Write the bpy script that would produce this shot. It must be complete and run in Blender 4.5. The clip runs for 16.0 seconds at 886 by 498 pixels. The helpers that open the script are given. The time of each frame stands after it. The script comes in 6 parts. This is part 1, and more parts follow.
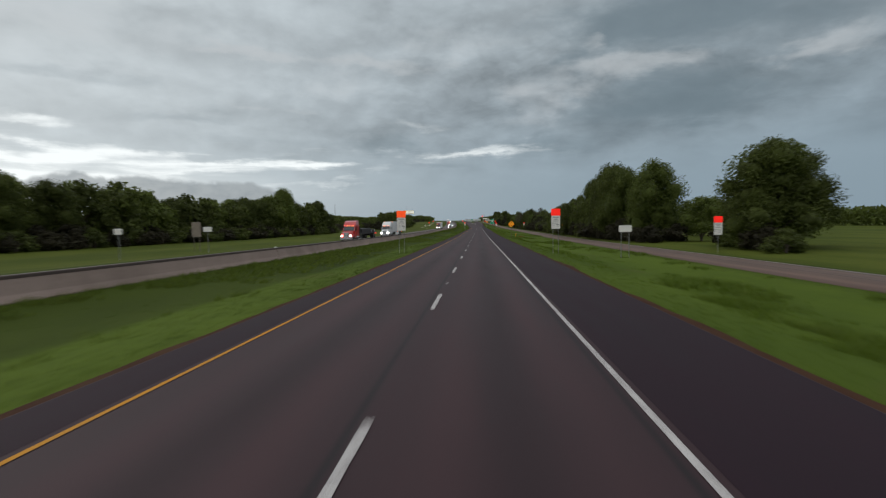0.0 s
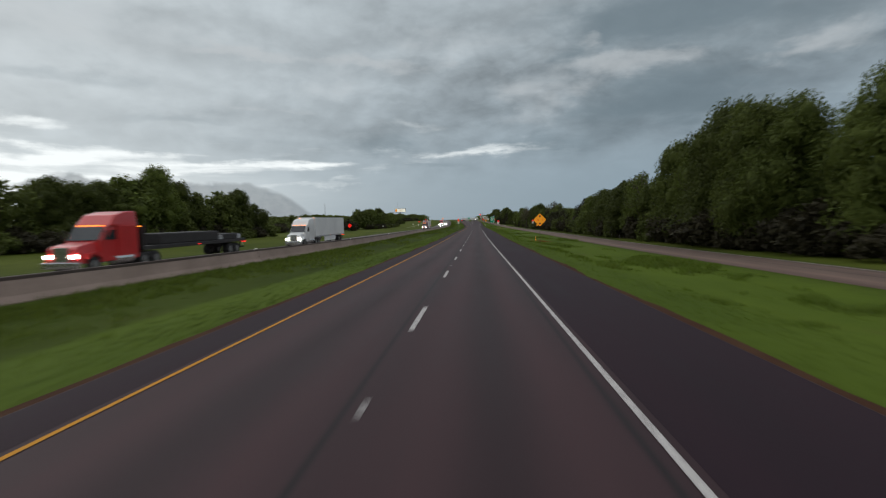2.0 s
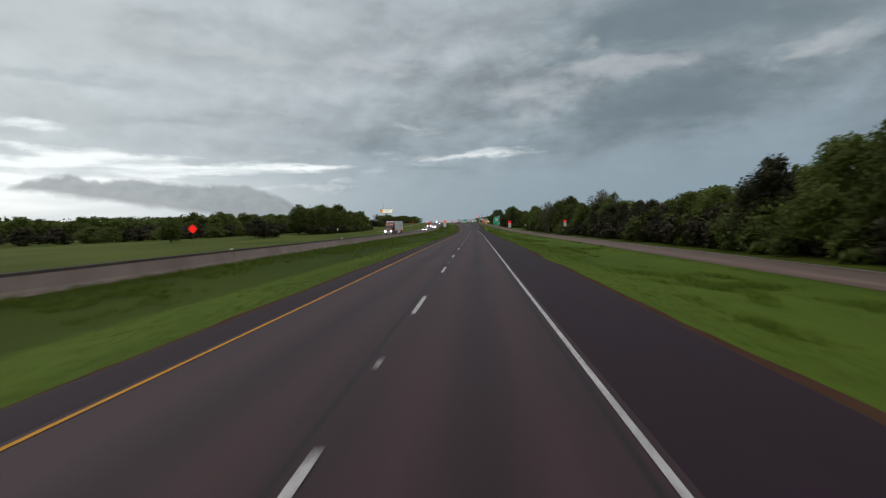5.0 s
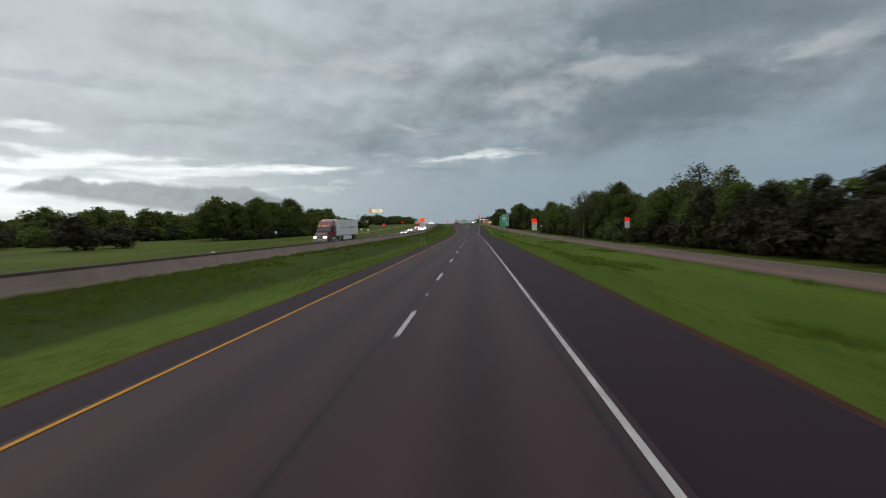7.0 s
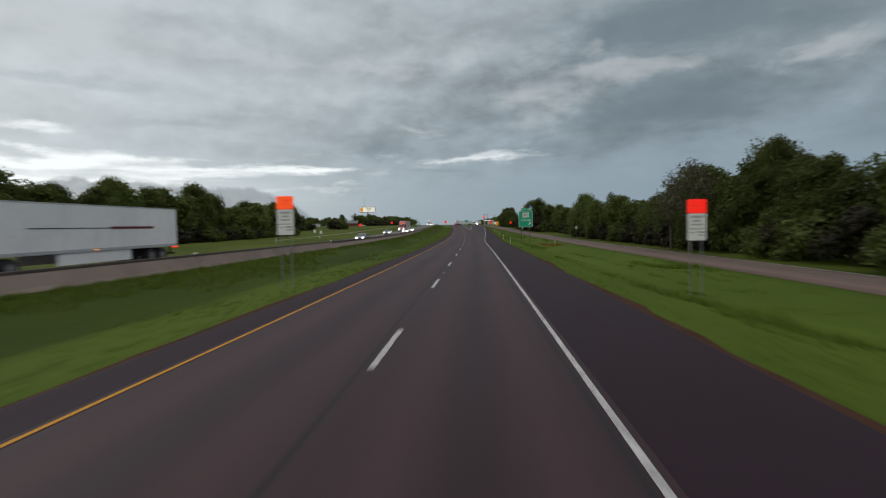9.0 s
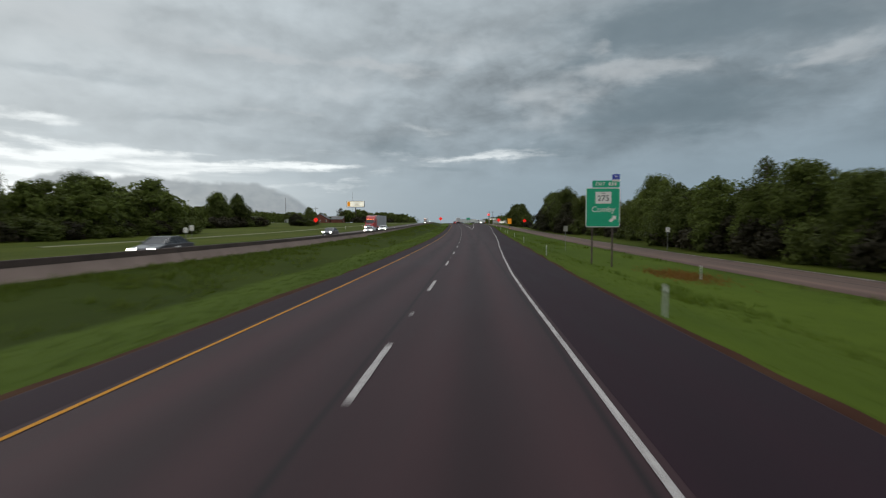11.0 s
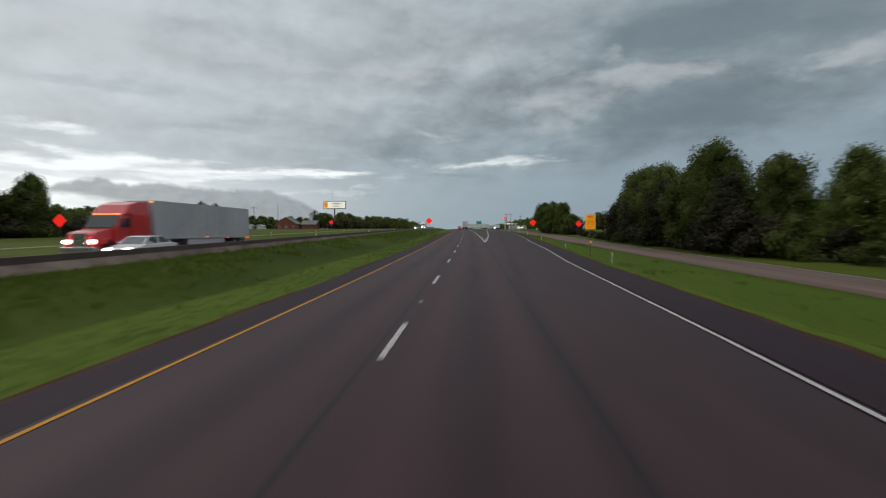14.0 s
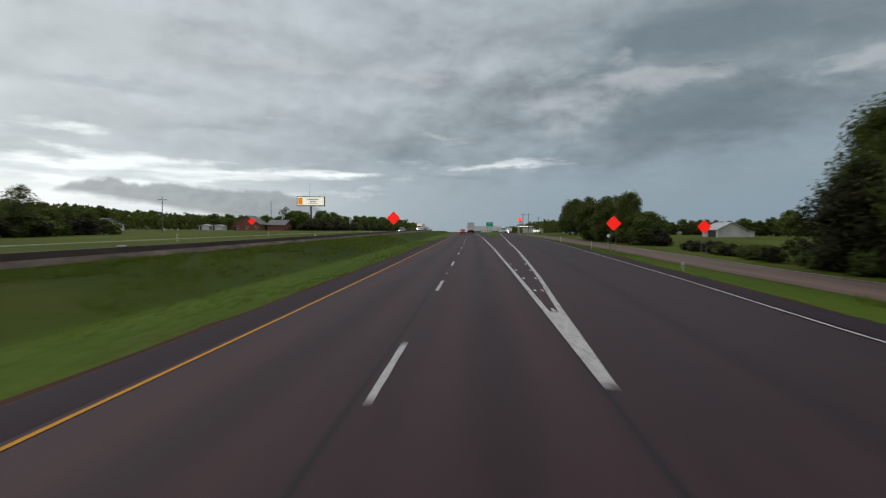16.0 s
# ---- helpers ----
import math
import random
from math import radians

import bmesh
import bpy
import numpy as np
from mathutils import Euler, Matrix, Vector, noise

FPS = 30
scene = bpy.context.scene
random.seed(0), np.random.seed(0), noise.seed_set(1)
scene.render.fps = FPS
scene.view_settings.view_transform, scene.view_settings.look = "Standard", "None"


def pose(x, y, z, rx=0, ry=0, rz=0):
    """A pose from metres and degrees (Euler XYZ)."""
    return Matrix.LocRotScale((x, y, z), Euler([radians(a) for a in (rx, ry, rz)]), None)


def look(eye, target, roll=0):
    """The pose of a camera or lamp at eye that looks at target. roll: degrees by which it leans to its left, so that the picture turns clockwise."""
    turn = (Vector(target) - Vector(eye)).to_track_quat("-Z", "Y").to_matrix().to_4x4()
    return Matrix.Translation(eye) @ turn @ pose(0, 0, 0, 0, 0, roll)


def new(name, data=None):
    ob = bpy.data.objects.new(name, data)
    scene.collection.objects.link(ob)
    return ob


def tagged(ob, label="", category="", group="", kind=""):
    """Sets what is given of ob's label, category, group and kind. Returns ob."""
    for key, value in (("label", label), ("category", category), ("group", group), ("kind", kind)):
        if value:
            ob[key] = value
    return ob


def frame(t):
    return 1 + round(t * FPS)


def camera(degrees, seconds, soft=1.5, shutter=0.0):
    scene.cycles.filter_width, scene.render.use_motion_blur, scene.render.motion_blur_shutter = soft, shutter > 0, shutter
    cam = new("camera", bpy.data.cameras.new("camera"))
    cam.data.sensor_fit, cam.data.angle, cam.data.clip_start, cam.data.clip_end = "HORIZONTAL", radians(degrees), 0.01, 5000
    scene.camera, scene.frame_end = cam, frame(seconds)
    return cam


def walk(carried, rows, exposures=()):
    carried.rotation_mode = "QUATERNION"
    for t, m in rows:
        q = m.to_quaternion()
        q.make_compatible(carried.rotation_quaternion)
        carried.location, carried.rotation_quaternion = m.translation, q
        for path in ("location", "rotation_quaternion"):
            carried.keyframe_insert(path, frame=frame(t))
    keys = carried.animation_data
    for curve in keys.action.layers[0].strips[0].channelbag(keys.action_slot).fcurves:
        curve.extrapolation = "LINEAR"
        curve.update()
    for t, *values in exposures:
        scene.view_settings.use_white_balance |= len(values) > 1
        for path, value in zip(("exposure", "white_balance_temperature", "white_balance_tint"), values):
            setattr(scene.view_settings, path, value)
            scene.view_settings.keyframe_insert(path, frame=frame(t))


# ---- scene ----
cam = camera(82.35, 16.0, soft=1.2, shutter=0.5)
PATH = [  # seconds, x, y, z, yaw, pitch, roll
    (0.0, 1.43, 0.30, 2.435, 4.14, -3.25, 0.92),
    (0.5, 1.42, 16.42, 2.205, 4.06, -3.35, 0.80),
    (1.0, 1.43, 32.36, 1.979, 3.93, -3.30, 0.72),
    (1.5, 1.46, 48.19, 1.756, 3.78, -3.35, 0.93),
    (2.0, 1.55, 64.40, 1.531, 3.91, -3.33, 1.36),
    (2.5, 1.56, 80.19, 1.316, 3.98, -3.24, 1.08),
    (3.0, 1.55, 96.11, 1.107, 3.87, -3.29, 0.93),
    (3.5, 1.58, 111.93, 0.906, 3.77, -3.13, 1.09),
    (4.0, 1.59, 127.89, 0.712, 3.72, -3.11, 1.19),
    (4.5, 1.59, 143.79, 0.546, 3.70, -3.06, 1.20),
    (5.0, 1.59, 159.68, 0.408, 3.69, -2.99, 1.19),
    (5.5, 1.61, 175.58, 0.300, 3.71, -2.92, 1.16),
    (6.0, 1.63, 191.48, 0.210, 3.72, -2.87, 1.14),
    (6.5, 1.66, 207.37, 0.110, 3.73, -2.85, 1.13),
    (7.0, 1.67, 223.38, -0.003, 3.68, -2.86, 1.24),
    (7.5, 1.72, 239.34, -0.128, 3.67, -2.91, 1.16),
    (8.0, 1.77, 255.21, -0.256, 3.74, -2.90, 1.16),
    (8.5, 1.77, 270.96, -0.381, 3.81, -2.84, 1.17),
    (9.0, 1.76, 286.88, -0.504, 4.15, -2.69, 1.04),
    (9.5, 1.70, 302.59, -0.623, 4.22, -2.69, 0.92),
    (10.0, 1.58, 318.30, -0.734, 4.30, -2.74, 0.64),
    (10.5, 1.41, 334.01, -0.835, 4.39, -2.80, 0.31),
    (11.0, 1.20, 349.73, -0.926, 4.49, -2.84, 0.04),
    (11.5, 0.96, 365.44, -1.006, 4.60, -2.83, -0.05),
    (12.0, 0.68, 381.13, -1.060, 4.80, -2.62, -0.29),
    (12.5, 0.33, 397.23, -1.084, 5.07, -2.60, -0.05),
    (13.0, -0.07, 413.11, -1.076, 5.30, -2.49, 0.00),
    (13.5, -0.53, 429.14, -1.036, 5.57, -2.32, 0.18),
    (14.0, -1.09, 444.90, -0.962, 5.80, -2.15, 0.24),
    (14.5, -1.72, 460.77, -0.853, 6.24, -2.07, 0.36),
    (15.0, -2.44, 476.39, -0.712, 6.50, -2.00, 0.13),
    (15.5, -3.21, 492.32, -0.542, 6.66, -1.98, -0.02),
    (16.0, -4.06, 508.12, -0.365, 6.63, -1.91, -0.29),
]

walk(cam, [(t, pose(x, y, z, 90 + pitch, 0, yaw) @ pose(0, 0, 0, 0, 0, -roll)) for t, x, y, z, yaw, pitch, roll in PATH])


# ---------------------------------------------------------------- node helpers
class Val:
    """A socket or number that can be reckoned with, in one node tree."""

    def __init__(self, tree, x):
        self.tree, self.x = tree, x

    def op(self, kind, *others, clamp=False):
        n = self.tree.nodes.new("ShaderNodeMath")
        n.operation, n.use_clamp = kind, clamp
        for i, o in enumerate((self, *others)):
            o = o.x if isinstance(o, Val) else o
            if isinstance(o, (int, float)):
                n.inputs[i].default_value = o
            else:
                self.tree.links.new(o, n.inputs[i])
        return Val(self.tree, n.outputs[0])

    def __add__(self, o): return self.op("ADD", o)
    def __sub__(self, o): return self.op("SUBTRACT", o)
    def __mul__(self, o): return self.op("MULTIPLY", o)
    def __truediv__(self, o): return self.op("DIVIDE", o)

    def smooth(self, a, b):
        n = self.tree.nodes.new("ShaderNodeMapRange")
        n.interpolation_type = "SMOOTHSTEP"
        self.tree.links.new(self.x, n.inputs[0])
        n.inputs[1].default_value, n.inputs[2].default_value = a, b
        return Val(self.tree, n.outputs[0])


def noise_of(tree, vec, scale, detail=6.0, rough=0.55, warp=0.0):
    n = tree.nodes.new("ShaderNodeTexNoise")
    n.inputs["Scale"].default_value, n.inputs["Detail"].default_value = scale, detail
    n.inputs["Roughness"].default_value, n.inputs["Distortion"].default_value = rough, warp
    tree.links.new(vec, n.inputs["Vector"])
    return Val(tree, n.outputs["Fac"])


def mapped(tree, vec, scale=(1, 1, 1), loc=(0, 0, 0)):
    n = tree.nodes.new("ShaderNodeMapping")
    n.inputs["Scale"].default_value, n.inputs["Location"].default_value = scale, loc
    tree.links.new(vec, n.inputs["Vector"])
    return n.outputs[0]


def mixed(tree, fac, a, b, kind="MIX"):
    n = tree.nodes.new("ShaderNodeMix")
    n.data_type, n.blend_type = "RGBA", kind
    for i, o in ((0, fac), (6, a), (7, b)):
        o = o.x if isinstance(o, Val) else o
        if isinstance(o, (int, float)):
            n.inputs[i].default_value = o
        elif isinstance(o, tuple):
            n.inputs[i].default_value = (*o, 1)
        else:
            tree.links.new(o, n.inputs[i])
    return n.outputs[2]


def combine(tree, x, y, z):
    n = tree.nodes.new("ShaderNodeCombineXYZ")
    for i, o in enumerate((x, y, z)):
        if isinstance(o, Val):
            tree.links.new(o.x, n.inputs[i])
        else:
            n.inputs[i].default_value = o
    return n.outputs[0]


# ---------------------------------------------------------------- sky and light
world = bpy.data.worlds.new("sky")
scene.world = world
world.use_nodes = True
wt = world.node_tree
wt.nodes.clear()
SUN_AZ, SUN_EL = -62.0, 24.0  # degrees right of the road's first heading, above the horizon


def build_sky():
    t = wt
    tc = t.nodes.new("ShaderNodeTexCoord").outputs["Generated"]
    sep = t.nodes.new("ShaderNodeSeparateXYZ")
    t.links.new(tc, sep.inputs[0])
    dx, dy, dz = (Val(t, sep.outputs[i]) for i in range(3))
    az = dx.op("ARCTAN2", dy)
    el = dz.op("ARCSINE")
    up = el.op("MAXIMUM", 0.0)
    inv = dz.op("MAXIMUM", 0.0) + 0.09
    # a flat cloud deck, seen in perspective
    deck = combine(t, dx / inv, dy / inv, 0.0)
    big = noise_of(t, mapped(t, deck, (0.55, 0.42, 1), (3.1, 1.7, 0)), 1.0, 9, 0.56, 0.5)
    fine = noise_of(t, mapped(t, deck, (1.6, 1.1, 1), (0.4, 5.2, 0)), 1.5, 8, 0.6, 0.3)
    # long streaks low over the horizon
    bandv = combine(t, az * 5.5, el * 60.0, 0.0)
    streak = noise_of(t, bandv, 1.0, 7, 0.55, 0.4)

    def lobe(a, e, wa, we):
        u = (az - a) * (1.0 / wa)
        v = (el - e) * (1.0 / we)
        return (u * u + v * v).op("MULTIPLY", -1.0).op("EXPONENT")

    # the storm's blue-grey under the deck, lighter towards the low sun, bright overhead
    billow = noise_of(t, combine(t, az * 4.4, el * 10.0, 0.3), 1.0, 7, 0.50, 0.25)
    puff = noise_of(t, combine(t, az * 11.0, el * 20.0, 4.0), 1.0, 6, 0.50, 0.1)
    low = mixed(t, up.smooth(0.0, 0.40), (0.216, 0.280, 0.328), (0.325, 0.368, 0.392))
    west = lobe(-0.85, 0.24, 0.72, 0.40)
    col = mixed(t, west * 0.92, low, (0.520, 0.552, 0.560))
    # body of the clouds
    calm = Val(t, 1.0) - lobe(0.60, 0.07, 0.48, 0.085) * 0.85
    curd = noise_of(t, combine(t, az * 24.0, el * 56.0, 9.0), 1.0, 4, 0.5, 0.1)
    # heaped tops: lighter where the cloud thins upwards and to the west
    heap_a = noise_of(t, combine(t, az * 7.0, el * 12.0, 11.0), 1.0, 6, 0.50, 0.15)
    heap_b = noise_of(t, combine(t, az * 7.0 - 0.12, el * 12.0 + 0.26, 11.0), 1.0, 6, 0.50, 0.15)
    relief = heap_a - heap_b
    body = (big - 0.5) * 0.10 + (fine - 0.5) * 0.10 + (billow - 0.5) * 0.85 + (puff - 0.5) * 0.45 + (curd - 0.5) * 0.10 + relief * 1.3
    cell = t.nodes.new("ShaderNodeTexVoronoi")
    cell.feature = "SMOOTH_F1"
    cell.inputs["Scale"].default_value, cell.inputs["Detail"].default_value, cell.inputs["Roughness"].default_value = 1.0, 3.0, 0.6
    cell.inputs["Smoothness"].default_value = 0.35
    t.links.new(combine(t, az * 8.0 + (billow - 0.5) * 2.0, el * 20.0 + (puff - 0.5) * 1.4, 0.0), cell.inputs["Vector"])
    heads = Val(t, cell.outputs["Distance"])
    body = body + (heads * -1.0 + 0.5) * 0.55 * lobe(0.30, 0.24, 0.75, 0.16)
    body = body * 0.8 * up.smooth(0.02, 0.15) * calm * (Val(t, 1.0) - west * 0.35)
    shade = (body * 0.80 + 1.0).op("MAXIMUM", 0.5)
    col = mixed(t, 1.0, col, shade.x, "MULTIPLY")
    # ragged edges: the lobes below are pushed about by the clouds' own noise
    push = noise_of(t, combine(t, az * 7.0, el * 17.0, 2.0), 1.0, 7, 0.55, 0.2)
    lift = noise_of(t, combine(t, az * 6.0, el * 20.0, 6.0), 1.0, 7, 0.58, 0.2)
    az2, el2 = az + (push - 0.5) * 0.28, el + (lift - 0.5) * 0.085

    def mass(a, e, wa, we, k):
        u = (az2 - a) * (1.0 / wa)
        v = (el2 - e) * (1.0 / we)
        return (u * u + v * v).op("MULTIPLY", -1.0).op("EXPONENT") * k

    # heavier, darker masses ahead and to the north
    rim = el2 - (az - 0.17) * 0.14 - 0.116
    dark = rim.smooth(-0.012, 0.030) * az2.smooth(0.02, 0.30) * 0.42
    dark = dark + mass(0.343, 0.340, 0.26, 0.038, 0.75) + mass(0.371, 0.199, 0.14, 0.046, 0.75) + mass(0.191, 0.288, 0.05, 0.016, 0.5) + mass(0.58, 0.300, 0.10, 0.022, 0.3)
    dark = dark + mass(0.121, 0.138, 0.10, 0.016, 0.45) + mass(-0.42, 0.150, 0.16, 0.012, 0.35) + mass(-0.175, 0.149, 0.10, 0.024, 0.60) + mass(-0.09, 0.103, 0.09, 0.009, 0.5)
    dark = dark + mass(-0.68, 0.235, 0.16, 0.020, 0.5) + mass(-0.50, 0.190, 0.20, 0.014, 0.4) + mass(-0.10, 0.285, 0.10, 0.012, 0.35)
    dark = (dark + (puff - 0.5) * 0.35 + (billow - 0.5) * 0.55).smooth(0.15, 1.10)
    col = mixed(t, dark * 0.85, col, (0.136, 0.176, 0.200))
    # softer lit sides between them
    soft = mass(0.128, 0.221, 0.10, 0.058, 0.80) + mass(0.296, 0.273, 0.11, 0.022, 0.95) + mass(0.207, 0.317, 0.05, 0.016, 0.7) + mass(0.536, 0.243, 0.09, 0.022, 0.85) + mass(0.62, 0.262, 0.06, 0.034, 0.55)
    soft = soft + mass(-0.268, 0.248, 0.10, 0.036, 0.5) + mass(-0.20, 0.290, 0.16, 0.015, 0.9) + mass(-0.437, 0.301, 0.09, 0.011, 0.9) + mass(-0.69, 0.310, 0.24, 0.050, 0.8) + mass(-0.39, 0.206, 0.07, 0.009, 0.7)
    soft = soft + mass(-0.10, 0.345, 0.22, 0.040, 0.45)
    soft = (soft + (puff - 0.5) * 0.55 + (curd - 0.5) * 0.22 + relief * 1.5).smooth(0.26, 1.15)
    col = mixed(t, soft * 0.62, col, (0.470, 0.485, 0.490))
    # bright breaks in the west, low down
    gap = mass(-0.78, 0.162, 0.07, 0.012, 1.0) + mass(-0.70, 0.110, 0.24, 0.012, 1.15) + mass(-0.72, 0.080, 0.20, 0.016, 0.9) + mass(-0.33, 0.111, 0.13, 0.009, 1.2)
    gap = gap + mass(-0.02, 0.131, 0.15, 0.008, 0.85) + mass(-0.11, 0.186, 0.07, 0.010, 0.5) + mass(-0.31, 0.077, 0.09, 0.006, 0.5) + mass(-0.52, 0.094, 0.12, 0.008, 0.6)
    gap = (gap + (streak - 0.5) * 2.6 * lobe(-0.5, 0.115, 0.60, 0.05) + (curd - 0.5) * 0.5).smooth(0.12, 1.45)
    glow = lobe(-0.80, 0.050, 0.34, 0.046) * 0.95
    col = mixed(t, (gap * 1.0 + glow * (streak * 1.2 + 0.35)).op("MINIMUM", 1.0), col, (0.860, 0.882, 0.870))
    # a bank of cumulus standing on the western horizon
    crest = noise_of(t, combine(t, az * 12.0, 2.0, el * 6.0), 1.0, 3, 0.5, 0.2)
    curl = noise_of(t, combine(t, az * 42.0, el * 60.0, 1.0), 1.0, 5, 0.55, 0.3)
    span = az.smooth(-0.90, -0.72) * (az * -1.0).smooth(0.26, 0.44)
    top = span * 0.086 + (crest - 0.5) * 0.050 * span + (curl - 0.5) * 0.014 * span - 0.003
    base = (az * -1.0 - 0.56).op("MAXIMUM", 0.0) * 0.13 - (az + 0.56).op("MAXIMUM", 0.0) * 0.22 + 0.034
    under = el - base + (curl - 0.5) * 0.012 + (puff - 0.5) * 0.022
    bank = (top - el).smooth(-0.002, 0.008) * under.smooth(-0.005, 0.009) * (az * -1.0).smooth(0.20, 0.36)
    face = mixed(t, (curl * 0.6 + puff * 0.4).smooth(0.36, 0.64), (0.225, 0.250, 0.270), (0.290, 0.312, 0.325))
    col = mixed(t, bank * 0.82, col, face)
    # the thinner cloud overhead, out of view ahead
    col = mixed(t, (dy * -1.0).smooth(-0.05, 0.7) * 0.80, col, (0.42, 0.435, 0.445))
    col = mixed(t, el.smooth(0.42, 1.10), col, (1.08, 1.09, 1.10))
    clear = t.nodes.new("ShaderNodeTexSky")
    clear.sky_type, clear.sun_disc = "NISHITA", False
    clear.sun_elevation, clear.sun_rotation = radians(SUN_EL), radians(SUN_AZ)
    col = mixed(t, 1.0, col, (1.135, 1.165, 1.190), "MULTIPLY")
    back = t.nodes.new("ShaderNodeBackground")
    back.inputs[1].default_value = 1.0
    t.links.new(col, back.inputs[0])
    blue = t.nodes.new("ShaderNodeBackground")
    blue.inputs[1].default_value = 0.05
    t.links.new(clear.outputs[0], blue.inputs[0])
    m = t.nodes.new("ShaderNodeMixShader")
    m.inputs[0].default_value = 0.95
    t.links.new(blue.outputs[0], m.inputs[1])
    t.links.new(back.outputs[0], m.inputs[2])
    out = t.nodes.new("ShaderNodeOutputWorld")
    t.links.new(m.outputs[0], out.inputs[0])


build_sky()
sun_data = bpy.data.lights.new("sun", "SUN")
sun_data.energy, sun_data.angle, sun_data.color = 0.5, radians(35), (1.0, 0.96, 0.90)
sun = new("sun", sun_data)
sa, se = radians(SUN_AZ), radians(SUN_EL)
sun.matrix_world = look((0, 0, 60), (-math.sin(sa) * math.cos(se), -math.cos(sa) * math.cos(se), 60 - math.sin(se)))
scene.view_settings.exposure = 0.0

# ---------------------------------------------------------------- materials


def blank(name):
    m = bpy.data.materials.new(name)
    m.use_nodes = True
    return m, m.node_tree, m.node_tree.nodes["Principled BSDF"]


def bump(tree, bsdf, height, strength, distance):
    n = tree.nodes.new("ShaderNodeBump")
    n.inputs["Strength"].default_value, n.inputs["Distance"].default_value = strength, distance
    tree.links.new(height.x, n.inputs["Height"])
    tree.links.new(n.outputs[0], bsdf.inputs["Normal"])


def surface(name, c1, c2, big=0.6, fine=14.0, rough=0.7, metal=0.0, relief=0.15, depth=0.01, vary=0.0, coat=0.0, emit=0.0):
    """Two colours mixed by grain at two scales."""
    m, t, b = blank(name)
    v = t.nodes.new("ShaderNodeTexCoord").outputs["Object"]
    n1, n2 = noise_of(t, v, big, 5, 0.6), noise_of(t, v, fine, 5, 0.65)
    f = (n1 * 0.6 + n2 * 0.4).smooth(0.32, 0.68)
    col = mixed(t, f, c1, c2)
    if vary:
        info = t.nodes.new("ShaderNodeObjectInfo").outputs["Random"]
        k = Val(t, info) * (2 * vary) + (1 - vary)
        col = mixed(t, 1.0, col, k.x, "MULTIPLY")
    t.links.new(col, b.inputs["Base Color"])
    r = n2 * 0.25 + (rough - 0.12)
    t.links.new(r.x, b.inputs["Roughness"])
    b.inputs["Metallic"].default_value = metal
    b.inputs["Coat Weight"].default_value = coat
    if relief:
        bump(t, b, n2, relief, depth)
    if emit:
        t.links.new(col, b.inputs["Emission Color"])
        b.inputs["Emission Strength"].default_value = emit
    return m


def lit(name, color, strength):
    m, t, b = blank(name)
    b.inputs["Base Color"].default_value = (*color, 1)
    b.inputs["Emission Color"].default_value = (*color, 1)
    b.inputs["Emission Strength"].default_value = strength
    return m


def asphalt(name, c_dark, c_light, lanes, seam, rough=0.82, oil=(), gloss=0.20):
    """Worn asphalt. UV: metres across the road, metres along it. lanes: middles of the wheel paths."""
    m, t, b = blank(name)
    uv = t.nodes.new("ShaderNodeUVMap")
    uv.uv_map = "sl"
    v = uv.outputs[0]
    sep = t.nodes.new("ShaderNodeSeparateXYZ")
    t.links.new(v, sep.inputs[0])
    across = Val(t, sep.outputs[0])
    wander = noise_of(t, mapped(t, v, (0.02, 0.02, 1)), 1.0, 3) - 0.5
    blot = noise_of(t, mapped(t, v, (0.9, 0.10, 1)), 1.0, 6, 0.6)
    grain = noise_of(t, v, 38.0, 4, 0.7)
    stone = noise_of(t, v, 9.0, 4, 0.7)
    f = (blot * 0.55 + stone * 0.2 + grain * 0.25).smooth(0.30, 0.70)
    col = mixed(t, f, c_dark, c_light)
    track = None
    for x in lanes:
        u = (across - x + wander * 0.3) * (1 / 0.42)
        g = (u * u).op("MULTIPLY", -1.0).op("EXPONENT")
        track = g if track is None else track + g
    if track is not None:
        col = mixed(t, track.op("MINIMUM", 1.0) * (blot * 0.75), col, (c_light[0] * 1.35, c_light[1] * 1.3, c_light[2] * 1.25))
    if oil:  # drips of the traffic that bears off to the ramp
        along = Val(t, sep.outputs[1])
        u = (across - along.smooth(385, 458) * 1.55 - (along - 458).op("MAXIMUM", 0.0) * 0.05 - 1.82 + wander * 0.4) * (1 / 0.30)
        g = (u * u).op("MULTIPLY", -1.0).op("EXPONENT") * along.smooth(388, 425)
        col = mixed(t, g * (blot * 1.0), col, (c_dark[0] * 0.6, c_dark[1] * 0.6, c_dark[2] * 0.65))
    for x in oil:
        u = (across - x + wander * 0.4) * (1 / 0.38)
        g = (u * u).op("MULTIPLY", -1.0).op("EXPONENT")
        col = mixed(t, g * (blot * 0.9), col, (c_dark[0] * 0.62, c_dark[1] * 0.62, c_dark[2] * 0.66))
    for x in seam:
        u = (across - x + wander * 0.5) * (1 / 0.06)
        g = (u * u).op("MULTIPLY", -1.0).op("EXPONENT")
        col = mixed(t, g * 0.75, col, (0.006, 0.005, 0.006))
    t.links.new(col, b.inputs["Base Color"])
    r = blot * 0.22 + (rough - 0.14)
    t.links.new(r.x, b.inputs["Roughness"])
    b.inputs["Specular IOR Level"].default_value = gloss
    bump(t, b, grain * 0.6 + stone * 0.4, 0.5, 0.006)
    return m


